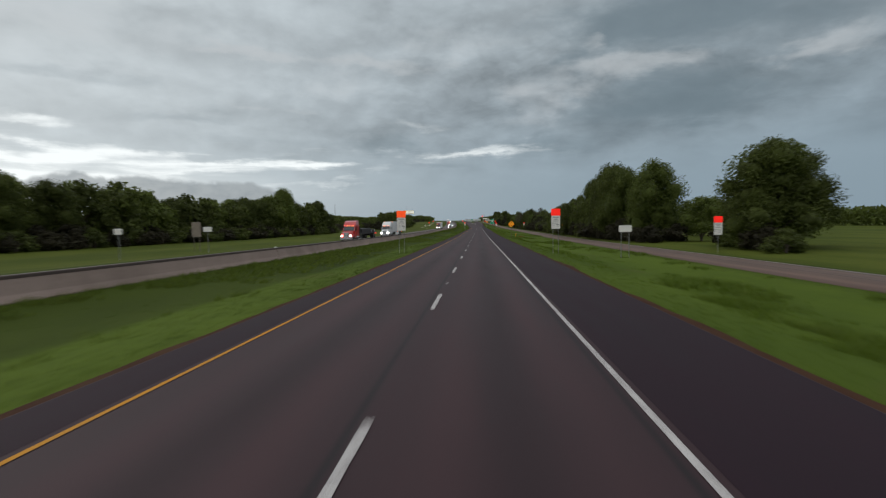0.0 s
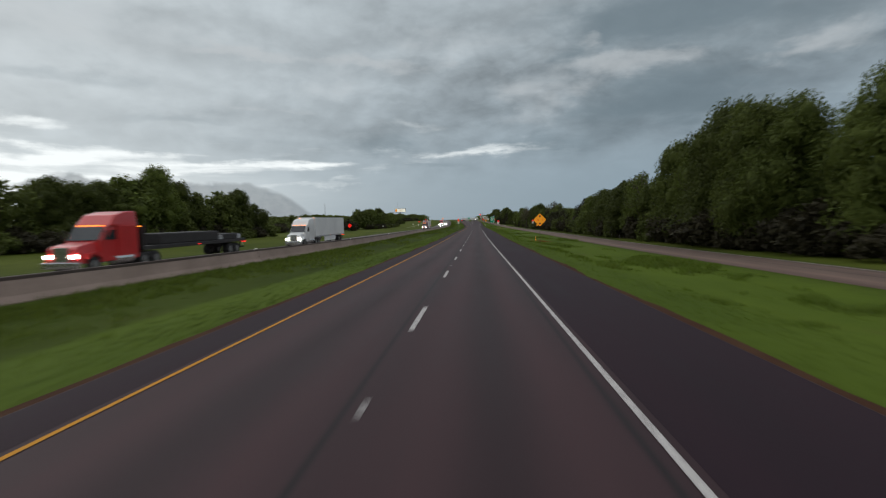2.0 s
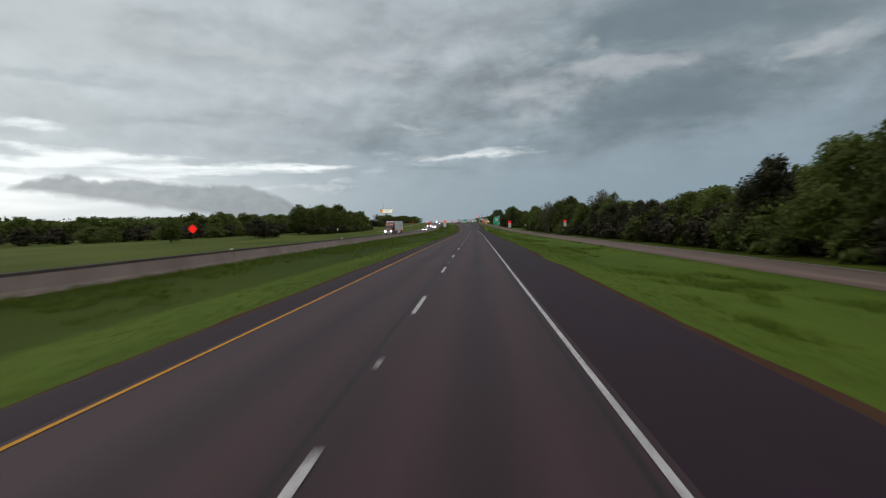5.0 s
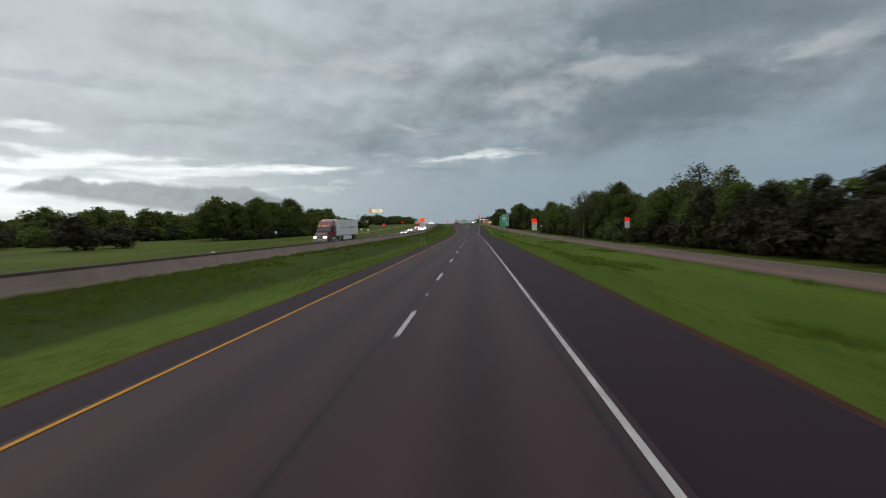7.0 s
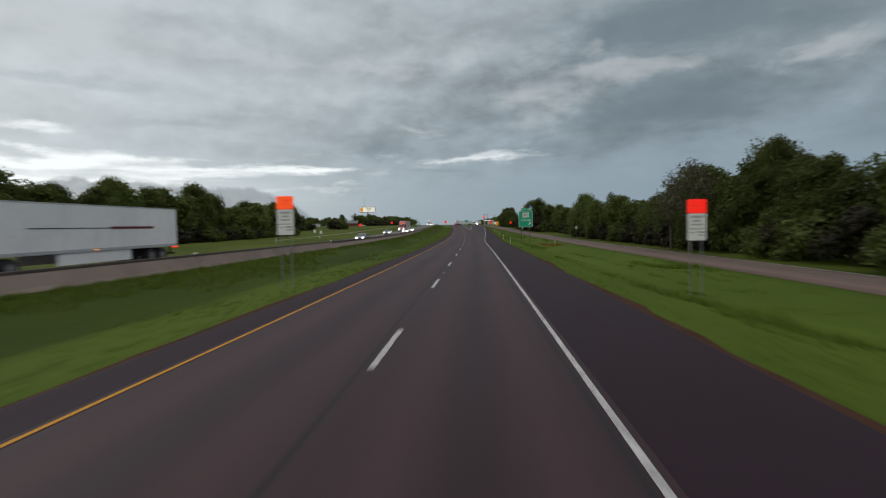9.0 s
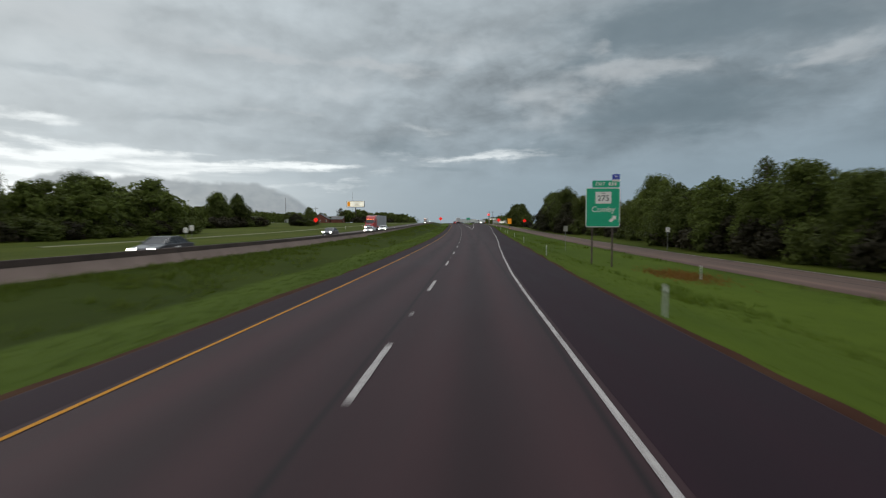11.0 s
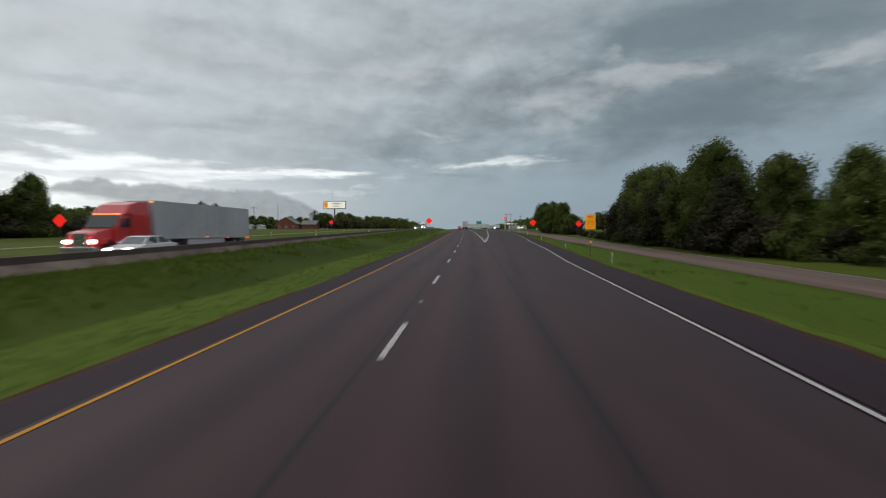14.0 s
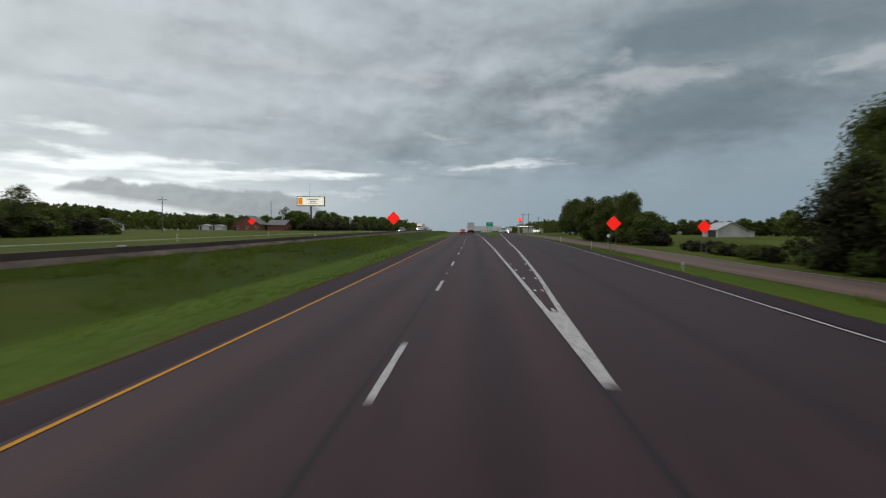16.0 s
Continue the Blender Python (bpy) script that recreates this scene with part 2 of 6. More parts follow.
def paint_mark(name, c, worn):
    m, t, b = blank(name)
    v = t.nodes.new("ShaderNodeTexCoord").outputs["Object"]
    n1, n2 = noise_of(t, v, 6.0, 6, 0.7), noise_of(t, v, 60.0, 3, 0.7)
    f = (n1 * 0.6 + n2 * 0.4).smooth(worn, worn + 0.16)
    t.links.new(mixed(t, f, (0.075, 0.065, 0.066), c), b.inputs["Base Color"])
    b.inputs["Roughness"].default_value = 0.75
    b.inputs["Specular IOR Level"].default_value = 0.15
    bump(t, b, n2, 0.3, 0.004)
    return m


def turf(name):
    """Grass sheet: greens at three scales, with darker long growth and dry patches."""
    m, t, b = blank(name)
    v = t.nodes.new("ShaderNodeTexCoord").outputs["Object"]
    uv = t.nodes.new("ShaderNodeUVMap")
    uv.uv_map = "sl"
    sep = t.nodes.new("ShaderNodeSeparateXYZ")
    t.links.new(uv.outputs[0], sep.inputs[0])
    across = Val(t, sep.outputs[0])
    patch = noise_of(t, mapped(t, v, (0.10, 0.030, 0.05)), 1.0, 6, 0.6)
    tuft = noise_of(t, v, 1.4, 6, 0.6)
    blade = noise_of(t, v, 12.0, 4, 0.7)
    dry = noise_of(t, mapped(t, v, (0.16, 0.07, 0.1), (7, 3, 0)), 1.0, 5, 0.6)
    # a mown strip beside the pavement, longer growth beyond it
    ragged = across + (tuft - 0.5) * 2.0 + (patch - 0.5) * 2.4
    mown = ragged.smooth(-10.1, -8.9) * (ragged * -1.0).smooth(-22.5, -19.5)
    long_g = mixed(t, patch.smooth(0.34, 0.64), (0.025, 0.037, 0.005), (0.042, 0.058, 0.008))
    mown_g = mixed(t, patch.smooth(0.34, 0.64), (0.049, 0.075, 0.009), (0.071, 0.103, 0.012))
    field_g = mixed(t, patch.smooth(0.34, 0.64), (0.046, 0.061, 0.008), (0.072, 0.086, 0.013))
    col = mixed(t, mown, long_g, mown_g)
    col = mixed(t, across.op("ABSOLUTE").smooth(26.0, 31.0), col, field_g)
    col = mixed(t, tuft.smooth(0.40, 0.85) * 0.40, col, (0.030, 0.050, 0.010))
    col = mixed(t, blade.smooth(0.35, 0.75) * 0.25 * mown, col, (0.064, 0.094, 0.013))
    col = mixed(t, dry.smooth(0.60, 0.76) * 0.55, col, (0.072, 0.066, 0.022))
    t.links.new(col, b.inputs["Base Color"])
    b.inputs["Roughness"].default_value = 0.9
    b.inputs["Specular IOR Level"].default_value = 0.04
    bump(t, b, tuft * 0.3 + blade * 0.7, 0.35, 0.02)
    return m


def foliage(name, c1, c2, c3, thin=0.22):
    m, t, b = blank(name)
    geo = t.nodes.new("ShaderNodeNewGeometry").outputs["Random Per Island"]
    info = t.nodes.new("ShaderNodeObjectInfo").outputs["Random"]
    v = t.nodes.new("ShaderNodeTexCoord").outputs["Object"]
    n = noise_of(t, v, 0.55, 4, 0.6)
    col = mixed(t, Val(t, geo), c1, c2)
    col = mixed(t, n.smooth(0.40, 0.70) * 0.6, col, c3)
    k = Val(t, info) * 0.5 + 0.75
    col = mixed(t, 1.0, col, k.x, "MULTIPLY")
    t.links.new(col, b.inputs["Base Color"])
    b.inputs["Roughness"].default_value = 0.65
    b.inputs["Specular IOR Level"].default_value = 0.12
    tr = t.nodes.new("ShaderNodeBsdfTranslucent")
    t.links.new(col, tr.inputs["Color"])
    mx = t.nodes.new("ShaderNodeMixShader")
    mx.inputs[0].default_value = thin
    t.links.new(b.outputs[0], mx.inputs[1])
    t.links.new(tr.outputs[0], mx.inputs[2])
    t.links.new(mx.outputs[0], t.nodes["Material Output"].inputs[0])
    return m


M_GRASS = turf("grass")
M_BLADES = foliage("grass_blades", (0.060, 0.092, 0.011), (0.090, 0.130, 0.016), (0.084, 0.112, 0.018), 0.5)
M_ROAD = asphalt("highway_asphalt", (0.0170, 0.0066, 0.0090), (0.0370, 0.0172, 0.0202), (-2.75, -0.95, 0.9, 2.7), (-0.22, 3.40), 0.76, (1.82, -1.83), 0.25)
M_SHOULDER = asphalt("shoulder_asphalt", (0.0110, 0.0042, 0.0080), (0.0200, 0.0084, 0.0136), (), (), 0.84, gloss=0.18)
M_FRONTAGE = asphalt("frontage_chipseal", (0.078, 0.050, 0.040), (0.125, 0.084, 0.069), (22.9, 26.4), (24.7,))
M_OPPOSE = asphalt("opposite_asphalt", (0.075, 0.062, 0.060), (0.120, 0.100, 0.096), (-21.6, -19.2, -25.2, -23.4), ())
M_WHITE_LINE = paint_mark("white_line_paint", (0.44, 0.415, 0.40), 0.38)
M_WORN_LINE = paint_mark("worn_white_paint", (0.34, 0.32, 0.31), 0.42)
M_YELLOW_LINE = paint_mark("yellow_line_paint", (0.42, 0.185, 0.012), 0.32)
M_DIRT = surface("red_dirt_edge", (0.040, 0.016, 0.011), (0.062, 0.032, 0.018), 0.8, 9, 0.95, relief=0.4, depth=0.03)
M_DIRT.node_tree.nodes["Principled BSDF"].inputs["Specular IOR Level"].default_value = 0.05
M_CONCRETE = surface("barrier_concrete", (0.160, 0.115, 0.095), (0.245, 0.182, 0.154), 0.35, 7, 0.9, relief=0.25, vary=0.10)
M_OLDCONC = surface("stained_barrier_concrete", (0.075, 0.050, 0.042), (0.215, 0.160, 0.136), 0.6, 5, 0.92, relief=0.3, vary=0.18)
M_CAP = surface("weathered_barrier_top", (0.036, 0.024, 0.021), (0.078, 0.054, 0.045), 0.5, 8, 0.92, relief=0.25, vary=0.12)
M_BARK = surface("bark", (0.050, 0.038, 0.030), (0.110, 0.085, 0.065), 2.0, 18, 0.95, relief=0.6, depth=0.03)
M_LEAF = foliage("oak_leaves", (0.050, 0.060, 0.017), (0.086, 0.106, 0.022), (0.098, 0.120, 0.026), 0.35)
M_LEAF2 = foliage("elm_leaves", (0.060, 0.076, 0.019), (0.104, 0.132, 0.026), (0.118, 0.144, 0.031), 0.35)
M_WEED = foliage("weed_leaves", (0.062, 0.088, 0.012), (0.092, 0.124, 0.017), (0.082, 0.100, 0.018), 0.45)
M_TALLGRASS = foliage("tall_grass_blades", (0.105, 0.160, 0.018), (0.150, 0.215, 0.026), (0.135, 0.175, 0.028), 0.5)
# Next two: brown growth, colour darkened further to hold the dense woods' shade.
M_SHRUB = foliage("shade_dark_brush_leaves", (0.024, 0.021, 0.012), (0.039, 0.035, 0.017), (0.038, 0.031, 0.017), 0.2)
M_THICKET = foliage("shade_dark_thicket_leaves", (0.024, 0.024, 0.011), (0.042, 0.044, 0.016), (0.036, 0.032, 0.016), 0.25)
M_DRY = foliage("brown_leaves", (0.060, 0.050, 0.030), (0.100, 0.085, 0.050), (0.060, 0.080, 0.030))
M_STEEL = surface("galvanised_steel", (0.20, 0.20, 0.20), (0.34, 0.34, 0.33), 3, 30, 0.5, metal=0.7, relief=0.05)
M_RUST = surface("brown_steel_post", (0.060, 0.040, 0.034), (0.110, 0.080, 0.066), 3, 30, 0.7, relief=0.1)
M_WOOD = surface("grey_wood_post", (0.11, 0.09, 0.075), (0.20, 0.17, 0.14), 3, 26, 0.9, relief=0.3)
# Emission added so this sheeting looks headlit; the signs are no lamps.
M_ORANGE = surface("fluorescent_orange_added_glow", (0.95, 0.075, 0.010), (1.0, 0.095, 0.014), 1.5, 30, 0.5, relief=0.03, emit=0.60)
M_RED = surface("fluorescent_red_orange_added_glow", (0.95, 0.012, 0.006), (1.0, 0.018, 0.008), 1.5, 30, 0.5, relief=0.03, emit=0.60)
M_AMBER = surface("fluorescent_amber_added_glow", (0.92, 0.300, 0.008), (1.0, 0.36, 0.010), 1.5, 30, 0.5, relief=0.03, emit=0.32)
M_AMBERINK = surface("worn_amber_ink", (0.30, 0.095, 0.010), (0.44, 0.150, 0.014), 3, 30, 0.6, relief=0.02)
M_CALICHE = surface("pale_caliche", (0.13, 0.135, 0.075), (0.27, 0.26, 0.18), 0.4, 6, 0.95, relief=0.2)
M_SIGNWHITE = surface("white_sign_sheeting", (0.86, 0.81, 0.76), (0.94, 0.89, 0.84), 1.2, 25, 0.5, relief=0.02)
M_SIGNBACK = surface("dull_aluminium_back", (0.28, 0.26, 0.23), (0.38, 0.355, 0.32), 1.2, 25, 0.55, metal=0.3, relief=0.03)
M_BROWNBACK = surface("weathered_plywood_back", (0.22, 0.175, 0.14), (0.32, 0.26, 0.21), 1.5, 20, 0.85, relief=0.1)
M_GREEN = surface("green_sign_sheeting", (0.010, 0.400, 0.215), (0.014, 0.450, 0.245), 1.0, 25, 0.45, relief=0.02)
M_MARK = surface("faded_dark_orange_ink", (0.70, 0.055, 0.012), (0.80, 0.07, 0.016), 2, 30, 0.6, relief=0.02)
M_BLUE = surface("blue_sign_sheeting", (0.035, 0.060, 0.42), (0.05, 0.08, 0.50), 1.0, 25, 0.45, relief=0.02)
M_BLACK = surface("black_sign_ink", (0.020, 0.018, 0.016), (0.035, 0.030, 0.026), 2, 30, 0.6, relief=0.02)
M_GREYINK = surface("grey_sign_ink", (0.46, 0.43, 0.405), (0.56, 0.525, 0.50), 2, 30, 0.6, relief=0.02)
M_INK = surface("weathered_sign_ink", (0.16, 0.145, 0.135), (0.26, 0.235, 0.22), 2, 30, 0.6, relief=0.02)
M_RUBBER = surface("tyre_rubber", (0.016, 0.016, 0.017), (0.030, 0.029, 0.029), 4, 30, 0.85, relief=0.2)
M_CHROME = surface("chrome", (0.55, 0.55, 0.55), (0.70, 0.70, 0.70), 4, 40, 0.25, metal=1.0, relief=0.0)
M_GLASS = surface("dark_vehicle_glass", (0.020, 0.024, 0.028), (0.032, 0.036, 0.040), 1, 8, 0.18, relief=0.0)
M_CHASSIS = surface("chassis_black", (0.016, 0.015, 0.016), (0.034, 0.030, 0.030), 2, 20, 0.75, relief=0.1)
M_TRUCKRED = surface("red_truck_paint", (0.42, 0.016, 0.018), (0.52, 0.024, 0.024), 0.7, 8, 0.35, relief=0.0, coat=0.5)
M_MAROON = surface("maroon_truck_paint", (0.110, 0.014, 0.018), (0.150, 0.020, 0.024), 0.7, 8, 0.35, relief=0.0, coat=0.5)
M_TRUCKWHITE = surface("white_truck_paint", (0.60, 0.60, 0.60), (0.72, 0.72, 0.71), 0.5, 6, 0.4, relief=0.02, coat=0.3)
M_TRAILER = surface("white_trailer_panel", (0.62, 0.62, 0.62), (0.76, 0.76, 0.755), 0.25, 5, 0.5, relief=0.03, vary=0.03)
M_TRAILERGREY = surface("grey_trailer_panel", (0.30, 0.31, 0.32), (0.42, 0.43, 0.44), 0.25, 5, 0.5, relief=0.03)
M_CARWHITE = surface("white_car_paint", (0.58, 0.59, 0.60), (0.68, 0.69, 0.70), 0.8, 8, 0.3, relief=0.0, coat=0.6)
M_CARDARK = surface("dark_car_paint", (0.045, 0.048, 0.055), (0.07, 0.072, 0.08), 0.8, 8, 0.3, relief=0.0, coat=0.6)
M_CARRED = surface("red_car_paint", (0.28, 0.02, 0.02), (0.36, 0.03, 0.03), 0.8, 8, 0.3, relief=0.0, coat=0.6)
M_HEADLIGHT = lit("headlight_on", (1.0, 0.91, 0.76), 45.0)
M_MARKER = lit("amber_marker_light", (1.0, 0.28, 0.03), 3.0)
M_TAIL = lit("red_tail_light", (1.0, 0.02, 0.02), 2.2)
M_BRICK = surface("red_brick_wall", (0.17, 0.055, 0.040), (0.24, 0.085, 0.062), 0.6, 12, 0.9, relief=0.3)
M_SHINGLE = surface("grey_shingles", (0.10, 0.10, 0.10), (0.17, 0.165, 0.16), 0.5, 8, 0.9, relief=0.3, vary=0.1)
M_SIDING = surface("white_metal_siding", (0.52, 0.52, 0.50), (0.66, 0.66, 0.64), 0.4, 8, 0.6, relief=0.1)
M_BARNWALL = surface("weathered_white_boards", (0.36, 0.35, 0.335), (0.52, 0.505, 0.485), 0.5, 9, 0.9, relief=0.2)
M_TINROOF = surface("tin_roof", (0.32, 0.33, 0.33), (0.46, 0.47, 0.47), 0.4, 8, 0.45, metal=0.3, relief=0.1)
M_BOARDFACE = lit("lit_billboard_face", (0.95, 0.90, 0.74), 0.55)
M_CANOPYLIGHT = lit("lit_canopy_fascia", (1.0, 0.95, 0.85), 0.9)
M_SIGNLIGHT = lit("lit_red_sign", (1.0, 0.06, 0.04), 1.0)
M_STAKE = surface("weathered_white_plastic", (0.38, 0.40, 0.36), (0.52, 0.53, 0.48), 3, 20, 0.6, relief=0.05)
M_REFLECT = surface("white_reflector", (0.70, 0.70, 0.68), (0.85, 0.85, 0.82), 3, 20, 0.3, relief=0.0)

# ---------------------------------------------------------------- the road's line: heading and height along it
KNOT = 60.0
BEND = [0.13, 0.13, 0.25, -0.07, -0.49, 0.2, 1.32, 2.34, 2.68, 1.86, 1.5, 1.32, 1.16, 1.02, 0.9, 0.79, 0.7, 0.62, 0.55, 0.5, 0.4, 0.3, 0.2, 0.1, 0, 0, 0, 0]
GRADE = [-1.42, -1.44, -1.39, -1.23, -0.54, -0.82, -0.75, -0.51, 0.23, 1.06, 1.22, 1.1, 0.9, 0.65, 0.4, 0.2, 0.05, 0, 0, 0, 0, 0, 0, 0, 0, 0, 0, 0]
STEP = 2.0
GRID = np.arange(-60, 3001, STEP)
_k = np.interp(GRID, np.arange(28) * KNOT - 60, BEND) * 1e-4
_g = np.interp(GRID, np.arange(28) * KNOT - 60, GRADE) * 1e-2
_th = np.concatenate([[0], np.cumsum((_k[1:] + _k[:-1]) / 2 * STEP)])
_th -= _th[30]
_tm = (_th[1:] + _th[:-1]) / 2
_x = np.concatenate([[0], np.cumsum(-np.sin(_tm) * STEP)])
_y = np.concatenate([[0], np.cumsum(np.cos(_tm) * STEP)])
_z = np.concatenate([[0], np.cumsum((_g[1:] + _g[:-1]) / 2 * STEP)])
_x, _y, _z = _x - _x[30], _y - _y[30], _z - _z[30]


def heading(s):
    return float(np.interp(s, GRID, _th))


def spot(s, l, z=0.0):
    """World place s metres along the lane line, l to its right, z over the highway's surface."""
    a = heading(s)
    back = min(0.0, s + 60)
    return Vector((np.interp(s, GRID, _x) + l * math.cos(a) - back * math.sin(a), np.interp(s, GRID, _y) + l * math.sin(a) + back * math.cos(a), np.interp(s, GRID, _z) + z))


def stand(s, l, z=0.0, turn=0.0):
    """Pose of a thing at that spot, turned with the road."""
    return Matrix.Translation(spot(s, l, z)) @ Matrix.Rotation(heading(s) + radians(turn), 4, "Z")


def lying(s, l, z=0.0):
    """As stand(), tilted with the road's grade."""
    return stand(s, l, z) @ Matrix.Rotation(math.atan(float(np.interp(s, GRID, _g))), 4, "X")


def lerp_table(table, s):
    return float(np.interp(s, [a for a, _ in table], [b for _, b in table]))


OPP = [(0, 0.0), (130, 0.04), (242, 0.14), (400, 0.29), (450, 0.43), (510, 0.50), (540, 0.45), (800, 0.45)]  # rise of the opposite road
EDGE = [(372, 6.6), (438, 8.5), (488, 10.3), (521, 11.9), (578, 14.6), (600, 15.6), (650, 17.0), (700, 19.8), (750, 21.4)]
EXITLINE = [(368, 3.60), (376, 3.68), (389, 4.05), (409, 4.82), (419, 5.34), (431, 5.92), (438, 6.22), (457, 7.15), (480, 8.05), (496, 9.12), (521, 10.3), (533, 11.2), (578, 13.5), (600, 14.4), (650, 15.8), (700, 18.6)]
GORE = [(516, 3.62), (520, 3.84), (524, 4.05), (533, 4.60), (553, 5.56), (600, 7.5), (650, 9.8), (700, 12.8), (740, 16.0)]

BANKED = [(110, 0.0), (225, 0.10), (405, 0.14), (460, 0.26), (495, 0.36), (530, 0.42), (700, 0.30)]  # soil and weeds against the barrier


def side_height(s, l):
    """Height of the ground over the highway's surface."""
    e = lerp_table(OPP, s)
    r = lerp_table(EDGE, s)
    k = lerp_table(BANKED, s)
    left = [(-1500, e + 1), (-300, e + 0.3), (-120, e), (-60, e), (-47, e - 0.12), (-39, e - 0.12), (-33, e - 0.40), (-28.5, e - 0.06), (-26.9, e - 0.03), (-26.5, e - 0.1), (-16.4, e - 0.1), (-15.6, e - 0.08 + k), (-13, e - 0.42 + k * 0.75), (-10, -0.55 + k * 0.2), (-6.5, -0.22), (-4.8, -0.06)]
    right = [(r - 0.2, -0.06), (r + 1.4, -0.24), (max(13.5, r + 3), -1.25), (17.5, -1.30), (21.2, -1.16), (28.2, -1.16), (30, -1.2), (34, -1.15), (70, -0.9), (300, -0.5), (1500, 0.5)]
    if s > 560:
        right = [(r - 0.2, -0.06), (max(r + 2.0, 21.2), -0.5 - 0.6 * max(0.0, 1 - (s - 560) / 120)), (28.2, -0.6 - 0.5 * max(0.0, 1 - (s - 560) / 120)), (70, -0.5), (300, -0.5), (1500, 0.5)]
    return lerp_table(left + [(0, -0.06)] + right, l)


def part(name, bm, material, parent=None, label=""):
    """Links a bmesh (or mesh) as one object under a thing or under a part."""
    if isinstance(bm, bmesh.types.BMesh):
        me = bpy.data.meshes.new(name)
        bm.to_mesh(me)
        bm.free()
    else:
        me = bm
    if material is not None and not me.materials:
        me.materials.append(material)
    ob = new(name, me)
    if parent is not None:
        ob.parent = parent
    if label:
        ob["label"] = label
    return ob


def thing(name, m, label, category, group="", kind=""):
    """An Empty that holds a thing's parts."""
    ob = new(name)
    ob.matrix_world = m
    return tagged(ob, label, category, group, kind)


def mesh_of(name, verts, faces, smooth=False):
    me = bpy.data.meshes.new(name)
    me.from_pydata([tuple(v) for v in verts], [], faces)
    if smooth:
        me.polygons.foreach_set("use_smooth", [True] * len(me.polygons))
    return me


def sheet(name, s_list, columns, material, label="", category="", kind="structure", parent=None, uv=True):
    """A strip along the road. columns(s): rows of (l, z)."""
    verts, faces, sl = [], [], []
    w = None
    for s in s_list:
        row = columns(s)
        w = len(row)
        for l, z in row:
            verts.append(spot(s, l, z))
            sl.append((l, s))
    for i in range(len(s_list) - 1):
        for j in range(w - 1):
            a = i * w + j
            faces.append((a, a + 1, a + w + 1, a + w))
    me = mesh_of(name, verts, faces, True)
    if uv:
        lay = me.uv_layers.new(name="sl")
        idx = np.empty(len(me.loops), dtype=np.int32)
        me.loops.foreach_get("vertex_index", idx)
        lay.data.foreach_set("uv", np.array(sl, dtype=np.float32)[idx].ravel())
    ob = part(name, me, material, parent)
    if label:
        tagged(ob, label, category, kind=kind)
    return ob


def steps(a, b, d):
    return [float(v) for v in np.arange(a, b + d * 0.5, d)]


# ---------------------------------------------------------------- ground and roads
FAR_S = steps(-200, 760, 8) + steps(780, 1200, 30) + steps(1300, 3000, 170)


def ground_row(s):
    r = lerp_table(EDGE, s)
    ls = [-1500, -900, -500, -300, -200, -150, -120, -95, -75, -60, -53, -47, -43, -39, -36, -33, -31, -28.5, -26.9, -26.5, -22, -17, -16.4, -15.6, -14.4, -13, -11.5, -10, -8, -6.5, -4.8, -3, 0, 3, r - 0.2, r + 0.6, r + 1.4, r + 2.6]
    r3 = r + 2.6
    ls += [r3 + k * (max(21.2, r3 + 0.2) - r3) / 4 for k in (1, 2, 3, 4)]
    ls += [max(24.5, r3 + 1), max(28.2, r3 + 2), 30, 32, 36, 45, 55, 70, 95, 130, 180, 260, 400, 700, 1500]
    rough = 0.0 if s > 800 else 0.05
    out = []
    for l in ls:
        z = side_height(s, l)
        soft = 0.0 if (-31 < l < -15 or -6 < l < r + 1 or 20.5 < l < 28.6 or (s > 560 and l > 0)) else rough
        out.append((l, z + soft * noise.noise(Vector((s * 0.13, l * 0.3, 2.0)))))
    return out


sheet("ground", FAR_S, ground_row, M_GRASS, "rolling green grass verge, median and fields", "grass")

RS = steps(-200, 620, 6)
sheet("highway", RS, lambda s: [(-4.95, -0.35), (-4.93, -0.02), (-3.9, 0.0), (0, 0.0), (3.9, 0.0), (lerp_table(EDGE, s) - 0.02, -0.02), (lerp_table(EDGE, s), -0.35)], M_ROAD,
      "dark worn asphalt highway with polished wheel paths", "road")
RS2 = steps(620, 1200, 12) + [1400, 1700, 2200, 3000]
sheet("highway_beyond", RS2, lambda s: [(-4.95, -0.35), (-4.93, -0.02), (0, 0), (6.48, -0.02), (6.5, -0.35)], M_ROAD, "dark asphalt highway running over a low crest", "road")
sheet("exit_ramp", steps(620, 752, 6), lambda s: [(max(6.6, lerp_table(GORE, s) - 1.2), -0.35), (max(6.62, lerp_table(GORE, s) - 1.18), -0.012), (lerp_table(EDGE, s), -0.02), (lerp_table(EDGE, s) + 0.02, -0.35)], M_ROAD,
      "dark asphalt exit ramp leaving the highway", "road")
sheet("shoulder", RS, lambda s: [(lerp_table(EXITLINE, s) + 0.16, 0.003), (lerp_table(EDGE, s) - 0.05, -0.014)], M_SHOULDER, "blackish smooth asphalt shoulder", "road shoulder")
sheet("shoulder", RS, lambda s: [(-4.90, -0.014), (-3.82, 0.003)], M_SHOULDER, "narrow blackish asphalt inner shoulder", "road shoulder")


def dirt_row(a, w, s):
    side = 1.0 if w > 0 else 2.0
    j = 0.45 * noise.noise(Vector((s * 0.11, side, 1.0))) + 0.30 * noise.noise(Vector((s * 0.9, side, 5.0)))
    return [(a, -0.028), (a + w * (0.55 + j), -0.036 - 0.03)] if w > 0 else [(a + w * (0.55 + j), -0.066), (a, -0.028)]


